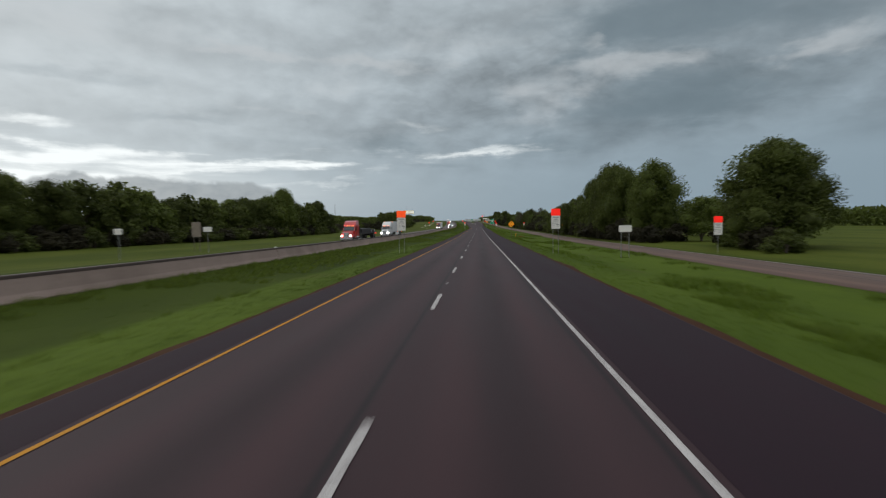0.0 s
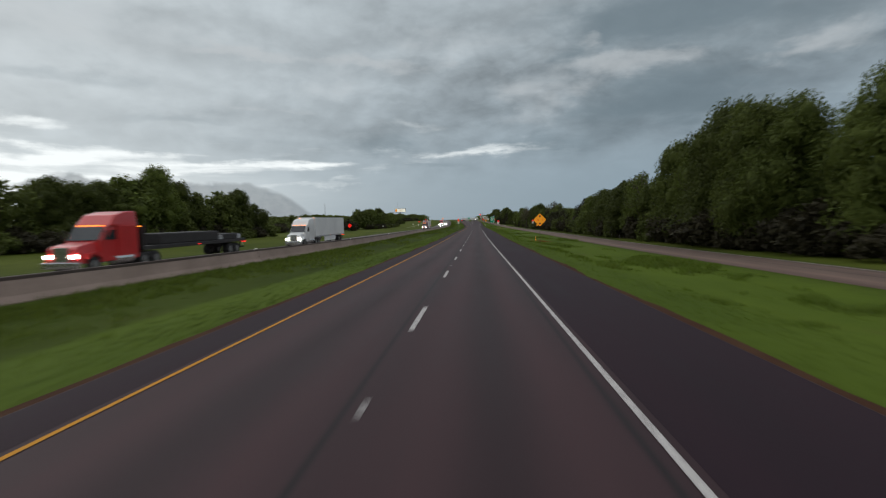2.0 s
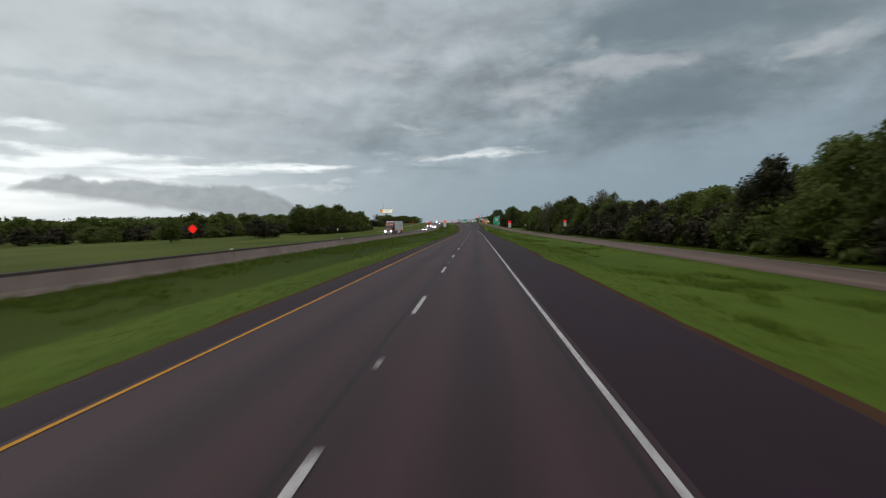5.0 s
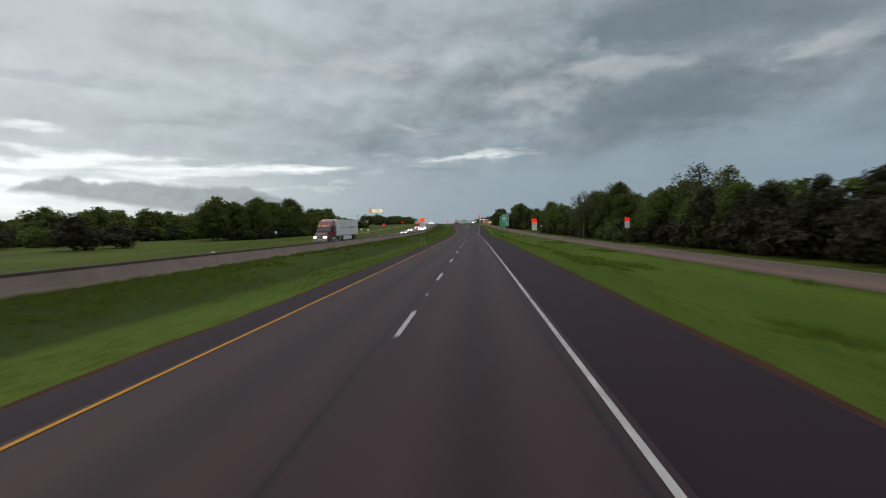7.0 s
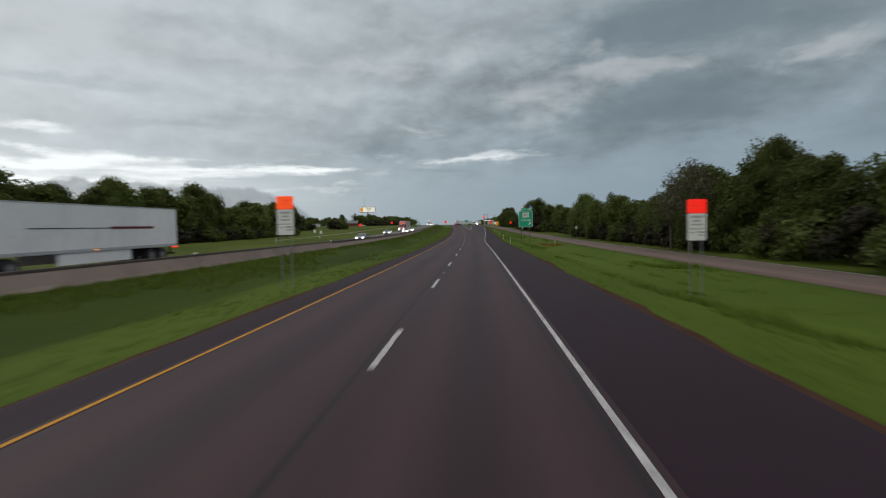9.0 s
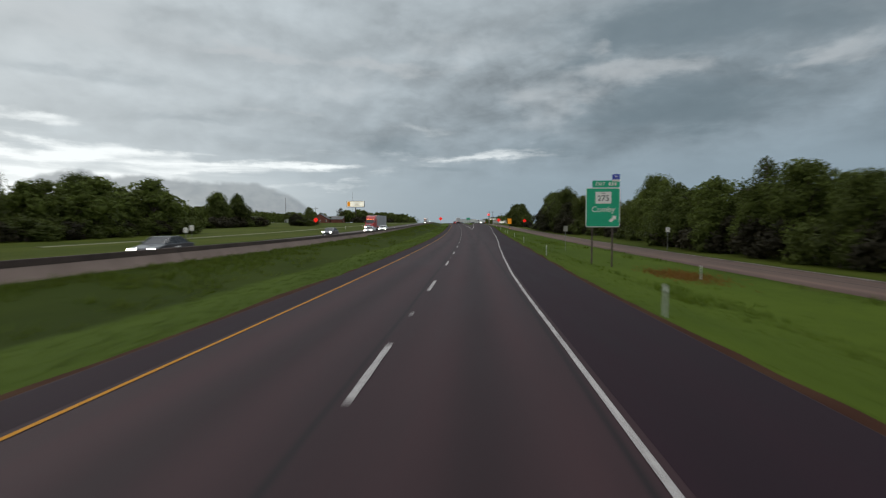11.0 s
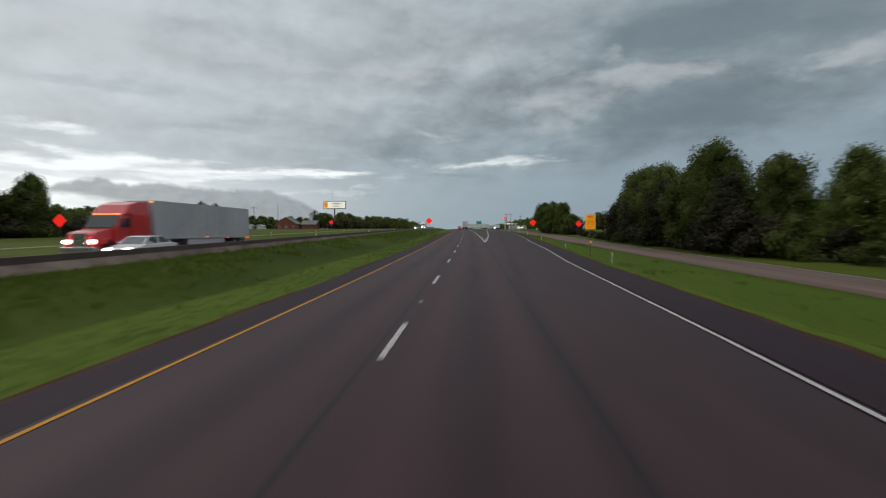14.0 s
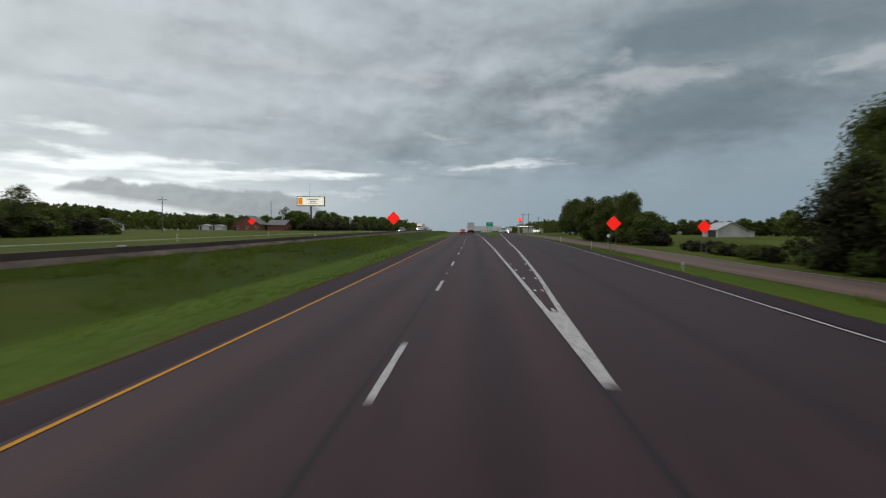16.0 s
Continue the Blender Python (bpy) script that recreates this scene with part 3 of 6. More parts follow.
sheet("dirt_edge", steps(-60, 620, 1.5), lambda s: dirt_row(lerp_table(EDGE, s) - 0.02, 0.60, s), M_DIRT, "reddish bare dirt along the pavement edge", "dirt")
sheet("dirt_edge", steps(-60, 620, 1.5), lambda s: dirt_row(-4.93, -0.60, s), M_DIRT, "reddish bare dirt along the pavement edge", "dirt")

FS = steps(-200, 800, 10) + [900, 1100, 1400]


def front_z(s):
    return side_height(s, 24.0)


sheet("frontage_road", FS, lambda s: [(21.5, front_z(s) - 0.2), (21.52, front_z(s) + 0.03), (24.7, front_z(s) + 0.10), (28.0, front_z(s) + 0.03), (28.02, front_z(s) - 0.2)], M_FRONTAGE,
      "pale brownish chip-seal frontage road", "road")
sheet("opposite_highway", FS + [1800, 2400], lambda s: [(-26.7, lerp_table(OPP, s) - 0.3), (-26.68, lerp_table(OPP, s) + 0.0), (-16.2, lerp_table(OPP, s) + 0.0), (-16.18, lerp_table(OPP, s) - 0.3)], M_OPPOSE,
      "grey asphalt opposite carriageway behind the barrier", "road")
sheet("frontage_road", steps(400, 800, 10) + [900, 1100], lambda s: [(-44.0, lerp_table(OPP, s) - 0.3), (-43.98, lerp_table(OPP, s) - 0.07), (-43.0, lerp_table(OPP, s) - 0.07), (-42.98, lerp_table(OPP, s) - 0.3)], M_CALICHE,
      "pale gravel track beyond the opposite lanes", "road")

# ---------------------------------------------------------------- painted lines
LS = steps(-60, 800, 3)


def line(name, a, b, l_of, width, z, material, label, d=3.0):
    return sheet(name, steps(a, b, d), lambda s: [(l_of(s) - width / 2, z), (l_of(s) + width / 2, z)], material, label, "road marking")


line("yellow_edge_line", -60, 1200, lambda s: -3.66, 0.09, 0.008, M_YELLOW_LINE, "worn yellow painted edge line")
line("white_edge_line", -60, 515, lambda s: lerp_table(EXITLINE, s), 0.105, 0.010, M_WHITE_LINE, "solid white painted edge line")
line("white_edge_line", 515, 700, lambda s: lerp_table(EXITLINE, s), 0.105, 0.010, M_WHITE_LINE, "solid white painted line along the ramp")
line("gore_line", 516, 900, lambda s: 3.51, 0.18, 0.009, M_WHITE_LINE, "wide white painted gore line")
line("gore_line", 516, 740, lambda s: lerp_table(GORE, s) - 0.06, 0.18, 0.012, M_WHITE_LINE, "wide white painted gore line")
sheet("gore_tip", steps(516, 522.8, 0.85), lambda s: [(3.56, 0.0105), (lerp_table(GORE, s) - 0.10, 0.0105)], M_WHITE_LINE, "solid white painted tip of the gore", "road marking")
line("frontage_line", -60, 620, lambda s: 27.6, 0.13, 0.0, M_WHITE_LINE, "thin white edge line of the frontage road")


for ob in [o for o in scene.objects if o.name.startswith("frontage_line")]:
    me = ob.data
    for i, v in enumerate(me.vertices):
        s = -60 + 3.0 * (i // 2)
        v.co.z = spot(s, 27.6, front_z(s) + 0.05).z

lane_line = thing("lane_line", Matrix(), "broken white painted lane line of worn dashes", "road marking", kind="structure")
dash_me = None
for k in range(-5, 70):
    s0 = 6.39 + 12.192 * k
    if dash_me is None:
        bm = bmesh.new()
        n = 6
        vs = []
        for i in range(n + 1):
            y = -3.40 * i / n
            w = 0.065 + 0.006 * math.sin(i * 2.1)
            vs.append((bm.verts.new((-w, y, 0.0)), bm.verts.new((w, y, 0.0))))
        for i in range(n):
            bm.faces.new((vs[i][0], vs[i + 1][0], vs[i + 1][1], vs[i][1]))
        dash_me = bpy.data.meshes.new("dash")
        bm.to_mesh(dash_me)
        bm.free()
        dash_me.materials.append(M_WHITE_LINE)
    d = part("dash", dash_me, None, lane_line)
    d.matrix_world = lying(s0, 0, 0.012)
short_me = None
for k in range(-5, 70, 2):
    if short_me is None:
        bm = bmesh.new()
        q = [bm.verts.new(c) for c in ((-0.062, 0.24, 0), (-0.052, -0.26, 0), (0.056, -0.24, 0), (0.050, 0.26, 0))]
        bm.faces.new(q)
        short_me = bpy.data.meshes.new("short_mark")
        bm.to_mesh(short_me)
        bm.free()
        short_me.materials.append(M_WORN_LINE)
    d = part("short_mark", short_me, None, lane_line)
    d.matrix_world = lying(6.39 + 12.192 * k + 3.66, 0, 0.010)

# raised markers inside the gore
button_me = None
for k in range(14):
    s = 523 + 4.5 * k
    for l in (3.72, lerp_table(GORE, s) - 0.27):
        if l > lerp_table(GORE, s) - 0.25:
            continue
        if button_me is None:
            bm = bmesh.new()
            bmesh.ops.create_cone(bm, cap_ends=True, segments=10, radius1=0.06, radius2=0.04, depth=0.025, matrix=Matrix.Translation((0, 0, 0.017)))
            button_me = bpy.data.meshes.new("pavement_button")
            bm.to_mesh(button_me)
            bm.free()
            button_me.materials.append(M_REFLECT)
        b = new("pavement_button", button_me)
        b.matrix_world = stand(s, l, 0.012)
        tagged(b, "small white round raised pavement marker", "road marker", "markers in the gore")

# ---------------------------------------------------------------- concrete median barrier
barrier = thing("median_barrier", stand(0, -16.0, 0), "long weathered concrete median barrier with a dark top", "barrier", kind="structure")


def swept(name, s_list, profile, material, parent):
    verts, faces = [], []
    w = len(profile)
    for s in s_list:
        e = lerp_table(OPP, s)
        for l, z in profile:
            verts.append(spot(s, l, e + z))
    for i in range(len(s_list) - 1):
        for j in range(w):
            a, b = i * w + j, i * w + (j + 1) % w
            faces.append((a, b, b + w, a + w))
    faces.append(tuple(range(w)))
    faces.append(tuple(reversed(range(len(verts) - w, len(verts)))))
    ob = part(name, mesh_of(name, verts, faces), material)
    ob.parent = parent
    ob.matrix_parent_inverse = parent.matrix_world.inverted()
    return ob


SEG = 30.6
for k in range(-3, 24):
    a = 11.9 + SEG * k
    ss = [a + 0.04] + [a + SEG * f for f in (0.25, 0.5, 0.75)] + [a + SEG - 0.04]
    cap = 0.14 if a < 330 else 0.30
    swept("segment", ss, [(-15.45, -0.45), (-15.48, -0.05), (-15.66, 0.20), (-15.89, 0.90 - cap), (-16.11, 0.90 - cap), (-16.34, 0.20), (-16.42, -0.05), (-16.42, -0.45)], M_CONCRETE if ss[0] < 428 else M_OLDCONC, barrier)
    swept("coping", ss, [(-15.885, 0.902 - cap), (-15.90, 0.885), (-15.915, 0.90), (-16.085, 0.90), (-16.10, 0.885), (-16.115, 0.902 - cap)], M_CAP, barrier)
    bm = bmesh.new()
    bmesh.ops.create_cube(bm, size=1, matrix=Matrix.Translation((0, 0, 0.05)) @ Matrix.Diagonal((0.12, 0.22, 0.09, 1)))
    bmesh.ops.bevel(bm, geom=bm.edges[:], offset=0.02, segments=1, affect="EDGES")
    ob = part("reflector", bm, M_REFLECT, None, "small white reflector on the barrier joint")
    ob.matrix_world = stand(a, -16.0, lerp_table(OPP, a) + 0.895)
    ob.parent = barrier
    ob.matrix_parent_inverse = barrier.matrix_world.inverted()


# ---------------------------------------------------------------- mesh helpers
def box(bm, w, d, h, x=0.0, y=0.0, z=0.0, bevel=0.0, taper=(1, 1)):
    """A block standing on z, narrowed at its top by taper."""
    res = bmesh.ops.create_cube(bm, size=1)
    for v in res["verts"]:
        top = v.co.z > 0
        v.co = Vector((v.co.x * w * (taper[0] if top else 1) + x, v.co.y * d * (taper[1] if top else 1) + y, (v.co.z + 0.5) * h + z))
    if bevel:
        es = list({e for v in res["verts"] for e in v.link_edges})
        bmesh.ops.bevel(bm, geom=es, offset=bevel, segments=2, affect="EDGES", profile=0.6)
    return bm


def tube(bm, r1, r2, a, b, seg=8):
    a, b = Vector(a), Vector(b)
    q = (b - a).to_track_quat("Z", "Y").to_matrix().to_4x4()
    m = Matrix.Translation((a + b) / 2) @ q
    bmesh.ops.create_cone(bm, cap_ends=True, segments=seg, radius1=r1, radius2=r2, depth=(b - a).length, matrix=m)
    return bm


def plate(bm, pts, y0, y1, bevel=0.0):
    """A flat plate from an outline (x, z), from y0 (its face) to y1."""
    f = [bm.verts.new((x, y0, z)) for x, z in pts]
    g = [bm.verts.new((x, y1, z)) for x, z in pts]
    n = len(pts)
    bm.faces.new(f)
    bm.faces.new(list(reversed(g)))
    for i in range(n):
        bm.faces.new((f[i], g[i], g[(i + 1) % n], f[(i + 1) % n]))
    bmesh.ops.recalc_face_normals(bm, faces=bm.faces[:])
    return bm


def rounded(w, h, r, x=0.0, z=0.0, n=4):
    """Outline of a rectangle with round corners, its middle at x, z."""
    out = []
    for cx, cz, a0 in ((w / 2 - r, h / 2 - r, 0), (-w / 2 + r, h / 2 - r, 90), (-w / 2 + r, -h / 2 + r, 180), (w / 2 - r, -h / 2 + r, 270)):
        for i in range(n + 1):
            a = radians(a0 + 90 * i / n)
            out.append((x + cx + r * math.cos(a), z + cz + r * math.sin(a)))
    return out


def side_profile(bm, pts, width, bevel=0.0, pinch=None):
    """A body from its side outline (y, z), across the width; pinch(z) narrows it."""
    rows = []
    for x in (-1, 1):
        rows.append([bm.verts.new((x * width / 2 * (pinch(z) if pinch else 1), y, z)) for y, z in pts])
    n = len(pts)
    bm.faces.new(rows[0])
    bm.faces.new(list(reversed(rows[1])))
    for i in range(n):
        bm.faces.new((rows[0][i], rows[0][(i + 1) % n], rows[1][(i + 1) % n], rows[1][i]))
    bmesh.ops.recalc_face_normals(bm, faces=bm.faces[:])
    if bevel:
        bmesh.ops.bevel(bm, geom=bm.edges[:], offset=bevel, segments=2, affect="EDGES", profile=0.6)
    return bm


def lettering(text, size, x, z, y, material, parent, name="lettering"):
    cu = bpy.data.curves.new(name, "FONT")
    cu.body, cu.size, cu.align_x, cu.align_y, cu.extrude = text, size, "CENTER", "CENTER", 0.004
    tmp = bpy.data.objects.new("tmp", cu)
    scene.collection.objects.link(tmp)
    bpy.context.view_layer.update()
    me = bpy.data.meshes.new_from_object(tmp.evaluated_get(bpy.context.evaluated_depsgraph_get()))
    bpy.data.objects.remove(tmp)
    me.name = name
    me.transform(Matrix.Translation((x, y, z)) @ Matrix.Rotation(radians(90), 4, "X"))
    me.materials.clear()
    return part(name, me, material, parent)


def bar(parent, w, h, x, z, y, material, name="text_bar"):
    bm = bmesh.new()
    plate(bm, rounded(w, h, min(w, h) * 0.2, x, z, 2), y - 0.006, y)
    return part(name, bm, material, parent)


# ---------------------------------------------------------------- trees
def tree_meshes(seed, height, radius, low, leaves, size, blobs, sparse=False, core=2):
    """Trunk with limbs, and a crown of many small leaf sprays round uneven masses."""
    rng = np.random.default_rng(seed)
    bm = bmesh.new()
    top = height * 0.78
    pts = [Vector((0, 0, -0.3))]
    for i in range(1, 6):
        pts.append(Vector((rng.normal(0, 0.16) * i * 0.5, rng.normal(0, 0.16) * i * 0.5, top * i / 5)))
    r0 = 0.022 * height + 0.05
    for i in range(5):
        tube(bm, r0 * (1 - i * 0.17), r0 * (1 - (i + 1) * 0.17), pts[i], pts[i + 1], 8)
    centres = []
    for b in range(blobs):
        f = (b + 0.5) / blobs
        z = low + (height - low) * (0.12 + 0.80 * f) + rng.normal(0, 0.03 * height)
        prof = math.sin(math.pi * min(1.0, 0.30 + 0.70 * f)) ** 0.6
        a = b * 2.399 + rng.uniform(-0.5, 0.5)
        d = radius * prof * rng.uniform(0.35, 0.72)
        rr = radius * rng.uniform(0.30, 0.48) * (0.72 + 0.5 * prof)
        if b >= blobs - 2:
            d *= 0.35
        z = min(z, height - rr * 0.78)
        z = max(z, low + rr * 0.55)
        centres.append((Vector((d * math.cos(a), d * math.sin(a), z)), rr))
    for c, rr in centres:
        k = min(4, max(0, int(c.z / top * 5) - 1))
        st = pts[k].lerp(pts[k + 1], 0.5)
        mid = st.lerp(c, 0.55) + Vector((0, 0, 0.08 * height))
        tube(bm, r0 * 0.42, r0 * 0.26, st, mid, 6)
        tube(bm, r0 * 0.26, r0 * 0.08, mid, c + Vector((0, 0, rr * 0.4)), 5)
        if sparse:
            for q in range(7):
                e = Vector(rng.normal(0, 1, 3)).normalized() * rr * 1.15
                tube(bm, r0 * 0.10, 0.012, c, c + Vector((e.x, e.y, abs(e.z) * 0.9)), 4)
    trunk = bpy.data.meshes.new("trunk")
    bm.to_mesh(trunk)
    bm.free()
    verts, faces = [], []
    # inner mass of shaded growth
    if not sparse:
        for c, rr in centres:
            ico = bmesh.new()
            bmesh.ops.create_icosphere(ico, subdivisions=core, radius=1.0)
            base = len(verts)
            for v in ico.verts:
                p = v.co.copy()
                w = 0.44 + 0.24 * noise.noise(p * 1.7 + c) + 0.20 * noise.noise(p * 4.5 + c)
                verts.append(tuple(c + Vector((p.x, p.y, p.z * 0.86)) * rr * w))
            for f in ico.faces:
                faces.append(tuple(base + v.index for v in f.verts))
            ico.free()
    vol = np.array([rr ** 2 for _, rr in centres])
    pick = rng.choice(len(centres), leaves, p=vol / vol.sum())
    cs = np.array([list(c) for c, _ in centres])[pick]
    rs = np.array([rr for _, rr in centres])[pick]
    dirs = rng.normal(0, 1, (leaves, 3))
    dirs /= np.linalg.norm(dirs, axis=1)[:, None]
    lump = np.array([0.16 * noise.noise(Vector(d * 2.2) + Vector(c)) for d, c in zip(dirs, cs)])
    rad = rs * (rng.uniform(0.52, 0.92, leaves) + lump * 1.25 + (rng.random(leaves) > 0.95) * rng.uniform(0.0, 0.10, leaves))
    pos = cs + dirs * rad[:, None] * np.array([1, 1, 0.88])
    pos[:, 2] = np.maximum(pos[:, 2], 0.15)
    nrm = dirs * 0.7 + rng.normal(0, 0.6, (leaves, 3)) + np.array([0, 0, 0.35])
    nrm /= np.linalg.norm(nrm, axis=1)[:, None]
    up = rng.normal(0, 1, (leaves, 3))
    a = np.cross(nrm, up)
    a /= np.linalg.norm(a, axis=1)[:, None]
    b = np.cross(nrm, a)
    sz = size * rng.uniform(0.55, 1.35, leaves)[:, None]
    tri = np.stack([pos - a * sz - b * sz * 0.28, pos + a * sz * 0.9 - b * sz * 0.2 + nrm * sz * 0.1, pos + a * sz * rng.uniform(-0.4, 0.4, leaves)[:, None] + b * sz * 0.62], 1).reshape(-1, 3)
    base = len(verts)
    verts += [tuple(v) for v in tri]
    faces += [(base + 3 * i, base + 3 * i + 1, base + 3 * i + 2) for i in range(leaves)]
    crown = mesh_of("crown", verts, faces)
    crown.polygons.foreach_set("use_smooth", [i < len(faces) - leaves for i in range(len(faces))])
    return trunk, crown


TREES = {}


def tree_kind(key, seed, height, radius, low, leaves, size, blobs, material, sparse=False, core=2):
    t, c = tree_meshes(seed, height, radius, low, leaves, size, blobs, sparse, core)
    t.materials.append(M_BARK)
    c.materials.append(material)
    TREES[key] = (t, c, height)


for i in range(4):
    tree_kind("big%d" % i, 11 + i, 14.0, 6.2, 0.9, 21000, 0.205, 27, (M_LEAF, M_LEAF2)[i % 2])
for i in range(4):
    tree_kind("mid%d" % i, 31 + i, 10.0, 4.3, 0.9, 8600, 0.22, 18, (M_LEAF2, M_LEAF)[i % 2], core=1)
for i in range(3):
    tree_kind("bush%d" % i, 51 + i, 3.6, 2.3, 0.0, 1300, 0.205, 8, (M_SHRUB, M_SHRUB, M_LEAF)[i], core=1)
for i in range(4):
    tree_kind("far%d" % i, 91 + i, 10.0, 4.6, 0.6, 2000, 0.40, 14, (M_LEAF, M_LEAF2)[i % 2], core=1)
for i in range(3):
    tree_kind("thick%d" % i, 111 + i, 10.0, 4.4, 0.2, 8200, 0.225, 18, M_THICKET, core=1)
tree_kind("bare0", 71, 12.0, 4.0, 4.0, 1500, 0.20, 10, M_DRY, True)
tree_kind("bare1", 72, 12.0, 3.6, 3.5, 2300, 0.22, 11, M_LEAF2, True)


def plant(key, s, l, height, wide=1.0, turn=0.0, label="", name="tree", group=""):
    trunk, crown, h = TREES[key]
    k = height / h
    a = heading(s) + radians(turn)
    m = Matrix.Translation(spot(s, l, side_height(s, l) - 0.05)) @ Matrix.Rotation(a, 4, "Z") @ Matrix.Diagonal((k * wide, k * wide, k, 1))
    if name == "woods":
        JOINED.append((key, m))
        return
    ob = thing(name, m, label, "tree" if name == "tree" else "bush", group)
    part("trunk", trunk, None, ob)
    part("crown", crown, None, ob)
    return ob


rng = random.Random(7)
JOINED = []  # trees too many to tell apart: they end in one mesh


def join_woods(name, label):
    """All trees of JOINED as one mesh of leaves and trunks."""
    slots, co, loops, sizes, mats, smooth = [], [], [], [], [], []
    n = 0
    for key, m in JOINED:
        a = np.array(m)
        for me in TREES[key][:2]:
            mat = me.materials[0]
            if mat not in slots:
                slots.append(mat)
            v = np.empty(len(me.vertices) * 3)
            me.vertices.foreach_get("co", v)
            li = np.empty(len(me.loops), dtype=np.int32)
            me.loops.foreach_get("vertex_index", li)
            lt = np.empty(len(me.polygons), dtype=np.int32)
            me.polygons.foreach_get("loop_total", lt)
            sm = np.empty(len(me.polygons), dtype=bool)
            me.polygons.foreach_get("use_smooth", sm)
            co.append(v.reshape(-1, 3) @ a[:3, :3].T + a[:3, 3])
            loops.append(li + n)
            sizes.append(lt)
            smooth.append(sm)
            mats.append(np.full(len(lt), slots.index(mat), dtype=np.int32))
            n += len(me.vertices)
    co, loops, sizes = np.concatenate(co), np.concatenate(loops), np.concatenate(sizes)
    me = bpy.data.meshes.new(name)
    me.vertices.add(len(co))
    me.vertices.foreach_set("co", co.ravel())
    me.loops.add(len(loops))
    me.loops.foreach_set("vertex_index", loops)
    me.polygons.add(len(sizes))
    me.polygons.foreach_set("loop_start", np.concatenate([[0], np.cumsum(sizes)[:-1]]).astype(np.int32))
    me.polygons.foreach_set("loop_total", sizes)
    for mat in slots:
        me.materials.append(mat)
    me.polygons.foreach_set("material_index", np.concatenate(mats))
    me.polygons.foreach_set("use_smooth", np.concatenate(smooth))
    me.update(calc_edges=True)
    return tagged(new(name, me), label, "woods", kind="stuff")


def row_of_trees(a, b, d, l_of, h_of, kinds, label, group, jitter=1.6, wide=(0.9, 1.2), name="tree"):
    s = a
    while s < b:
        ss, ll = s + rng.uniform(-d * 0.3, d * 0.3), l_of(s) + rng.uniform(-jitter, jitter)
        plant(rng.choice(kinds), ss, ll, h_of(s) * rng.uniform(0.86, 1.12), rng.uniform(*wide), rng.uniform(0, 360), label, name, group)
        s += d * rng.uniform(0.8, 1.2)


BIG = ["big0", "big1", "big2", "big3"]
MID = ["mid0", "mid1", "mid2", "mid3"]
FAR = ["far0", "far1", "far2", "far3"]
THICK = ["thick0", "thick1", "thick2"]
BUSH = ["bush0", "bush1", "bush2"]
OAK = "tall dense dark green oak beside the frontage road"
ELM = "dark green elm in the roadside woods"
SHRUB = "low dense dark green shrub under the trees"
# right side
plant("big0", 72.5, 41.0, 15.4, 1.10, 20, "broad dark green oak standing alone in grass")
plant("big2", 78, 46.0, 15.6, 0.98, 110, "broad dark green oak standing alone in grass")
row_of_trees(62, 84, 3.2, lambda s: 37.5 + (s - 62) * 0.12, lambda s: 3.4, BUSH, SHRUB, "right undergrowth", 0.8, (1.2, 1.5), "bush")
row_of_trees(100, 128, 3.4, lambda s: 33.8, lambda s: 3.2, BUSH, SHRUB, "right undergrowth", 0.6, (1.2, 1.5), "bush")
row_of_trees(110, 150, 8.0, lambda s: 62, lambda s: 9.5, FAR, ELM, "right woods", 3.0, (0.9, 1.2), "woods")
plant("big1", 111, 38.5, 17.6, 0.85, 50, OAK)
plant("big3", 121, 35.6, 17.0, 0.75, 10, OAK)
plant("mid0", 103, 45, 9.0, 1.1, 80, OAK)
row_of_trees(104, 116, 3.0, lambda s: 35.5 + (116 - s) * 0.35, lambda s: 4.2, BUSH, SHRUB, "right undergrowth", 0.8, (1.2, 1.5), "bush")
plant("mid3", 128, 42, 13.0, 1.0, 80, OAK)
row_of_trees(127, 147, 6.0, lambda s: 35.4, lambda s: 17.8 - (s - 128) * 0.03, BIG, OAK, "right woods", 1.2, (0.68, 0.78))
plant("big0", 150.5, 35.2, 17.0, 0.72, 215, OAK)
plant("bare1", 139, 33.5, 17.5, 0.6, 15, "thin half-bare tree beside tall oaks")
plant("bare1", 172, 35.0, 13.8, 0.85, 25, "thin half-bare tree over the woods")
plant("bare0", 179, 36.5, 13.6, 0.85, 125, "thin half-bare brown tree over the woods")
row_of_trees(159, 206, 5.0, lambda s: 34.6, lambda s: 12.6 - (s - 159) * 0.03, MID + ["bare1"], ELM, "right woods", 1.0, (0.85, 1.0))
row_of_trees(132, 300, 9.0, lambda s: 43, lambda s: 11.5 - 3.0 * min(1, max(0, (s - 215) / 20)) * min(1, max(0, (312 - s) / 10)), FAR, ELM, "right woods", 2.5, (0.95, 1.25), "woods")
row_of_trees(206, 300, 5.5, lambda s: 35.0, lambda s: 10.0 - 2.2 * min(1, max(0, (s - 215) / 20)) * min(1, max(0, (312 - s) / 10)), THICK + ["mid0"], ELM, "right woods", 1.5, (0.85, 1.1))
row_of_trees(300, 440, 6.2, lambda s: 35.2, lambda s: 9.2 if s < 330 or s > 404 else 10.6 + 1.8 * math.sin(s * 0.11), MID + ["big1"], ELM, "right woods", 1.5, (0.8, 1.05))
row_of_trees(300, 440, 10.0, lambda s: 44, lambda s: 11.0 if s < 400 else 9.0, FAR, ELM, "right woods", 2.5, (0.95, 1.25), "woods")
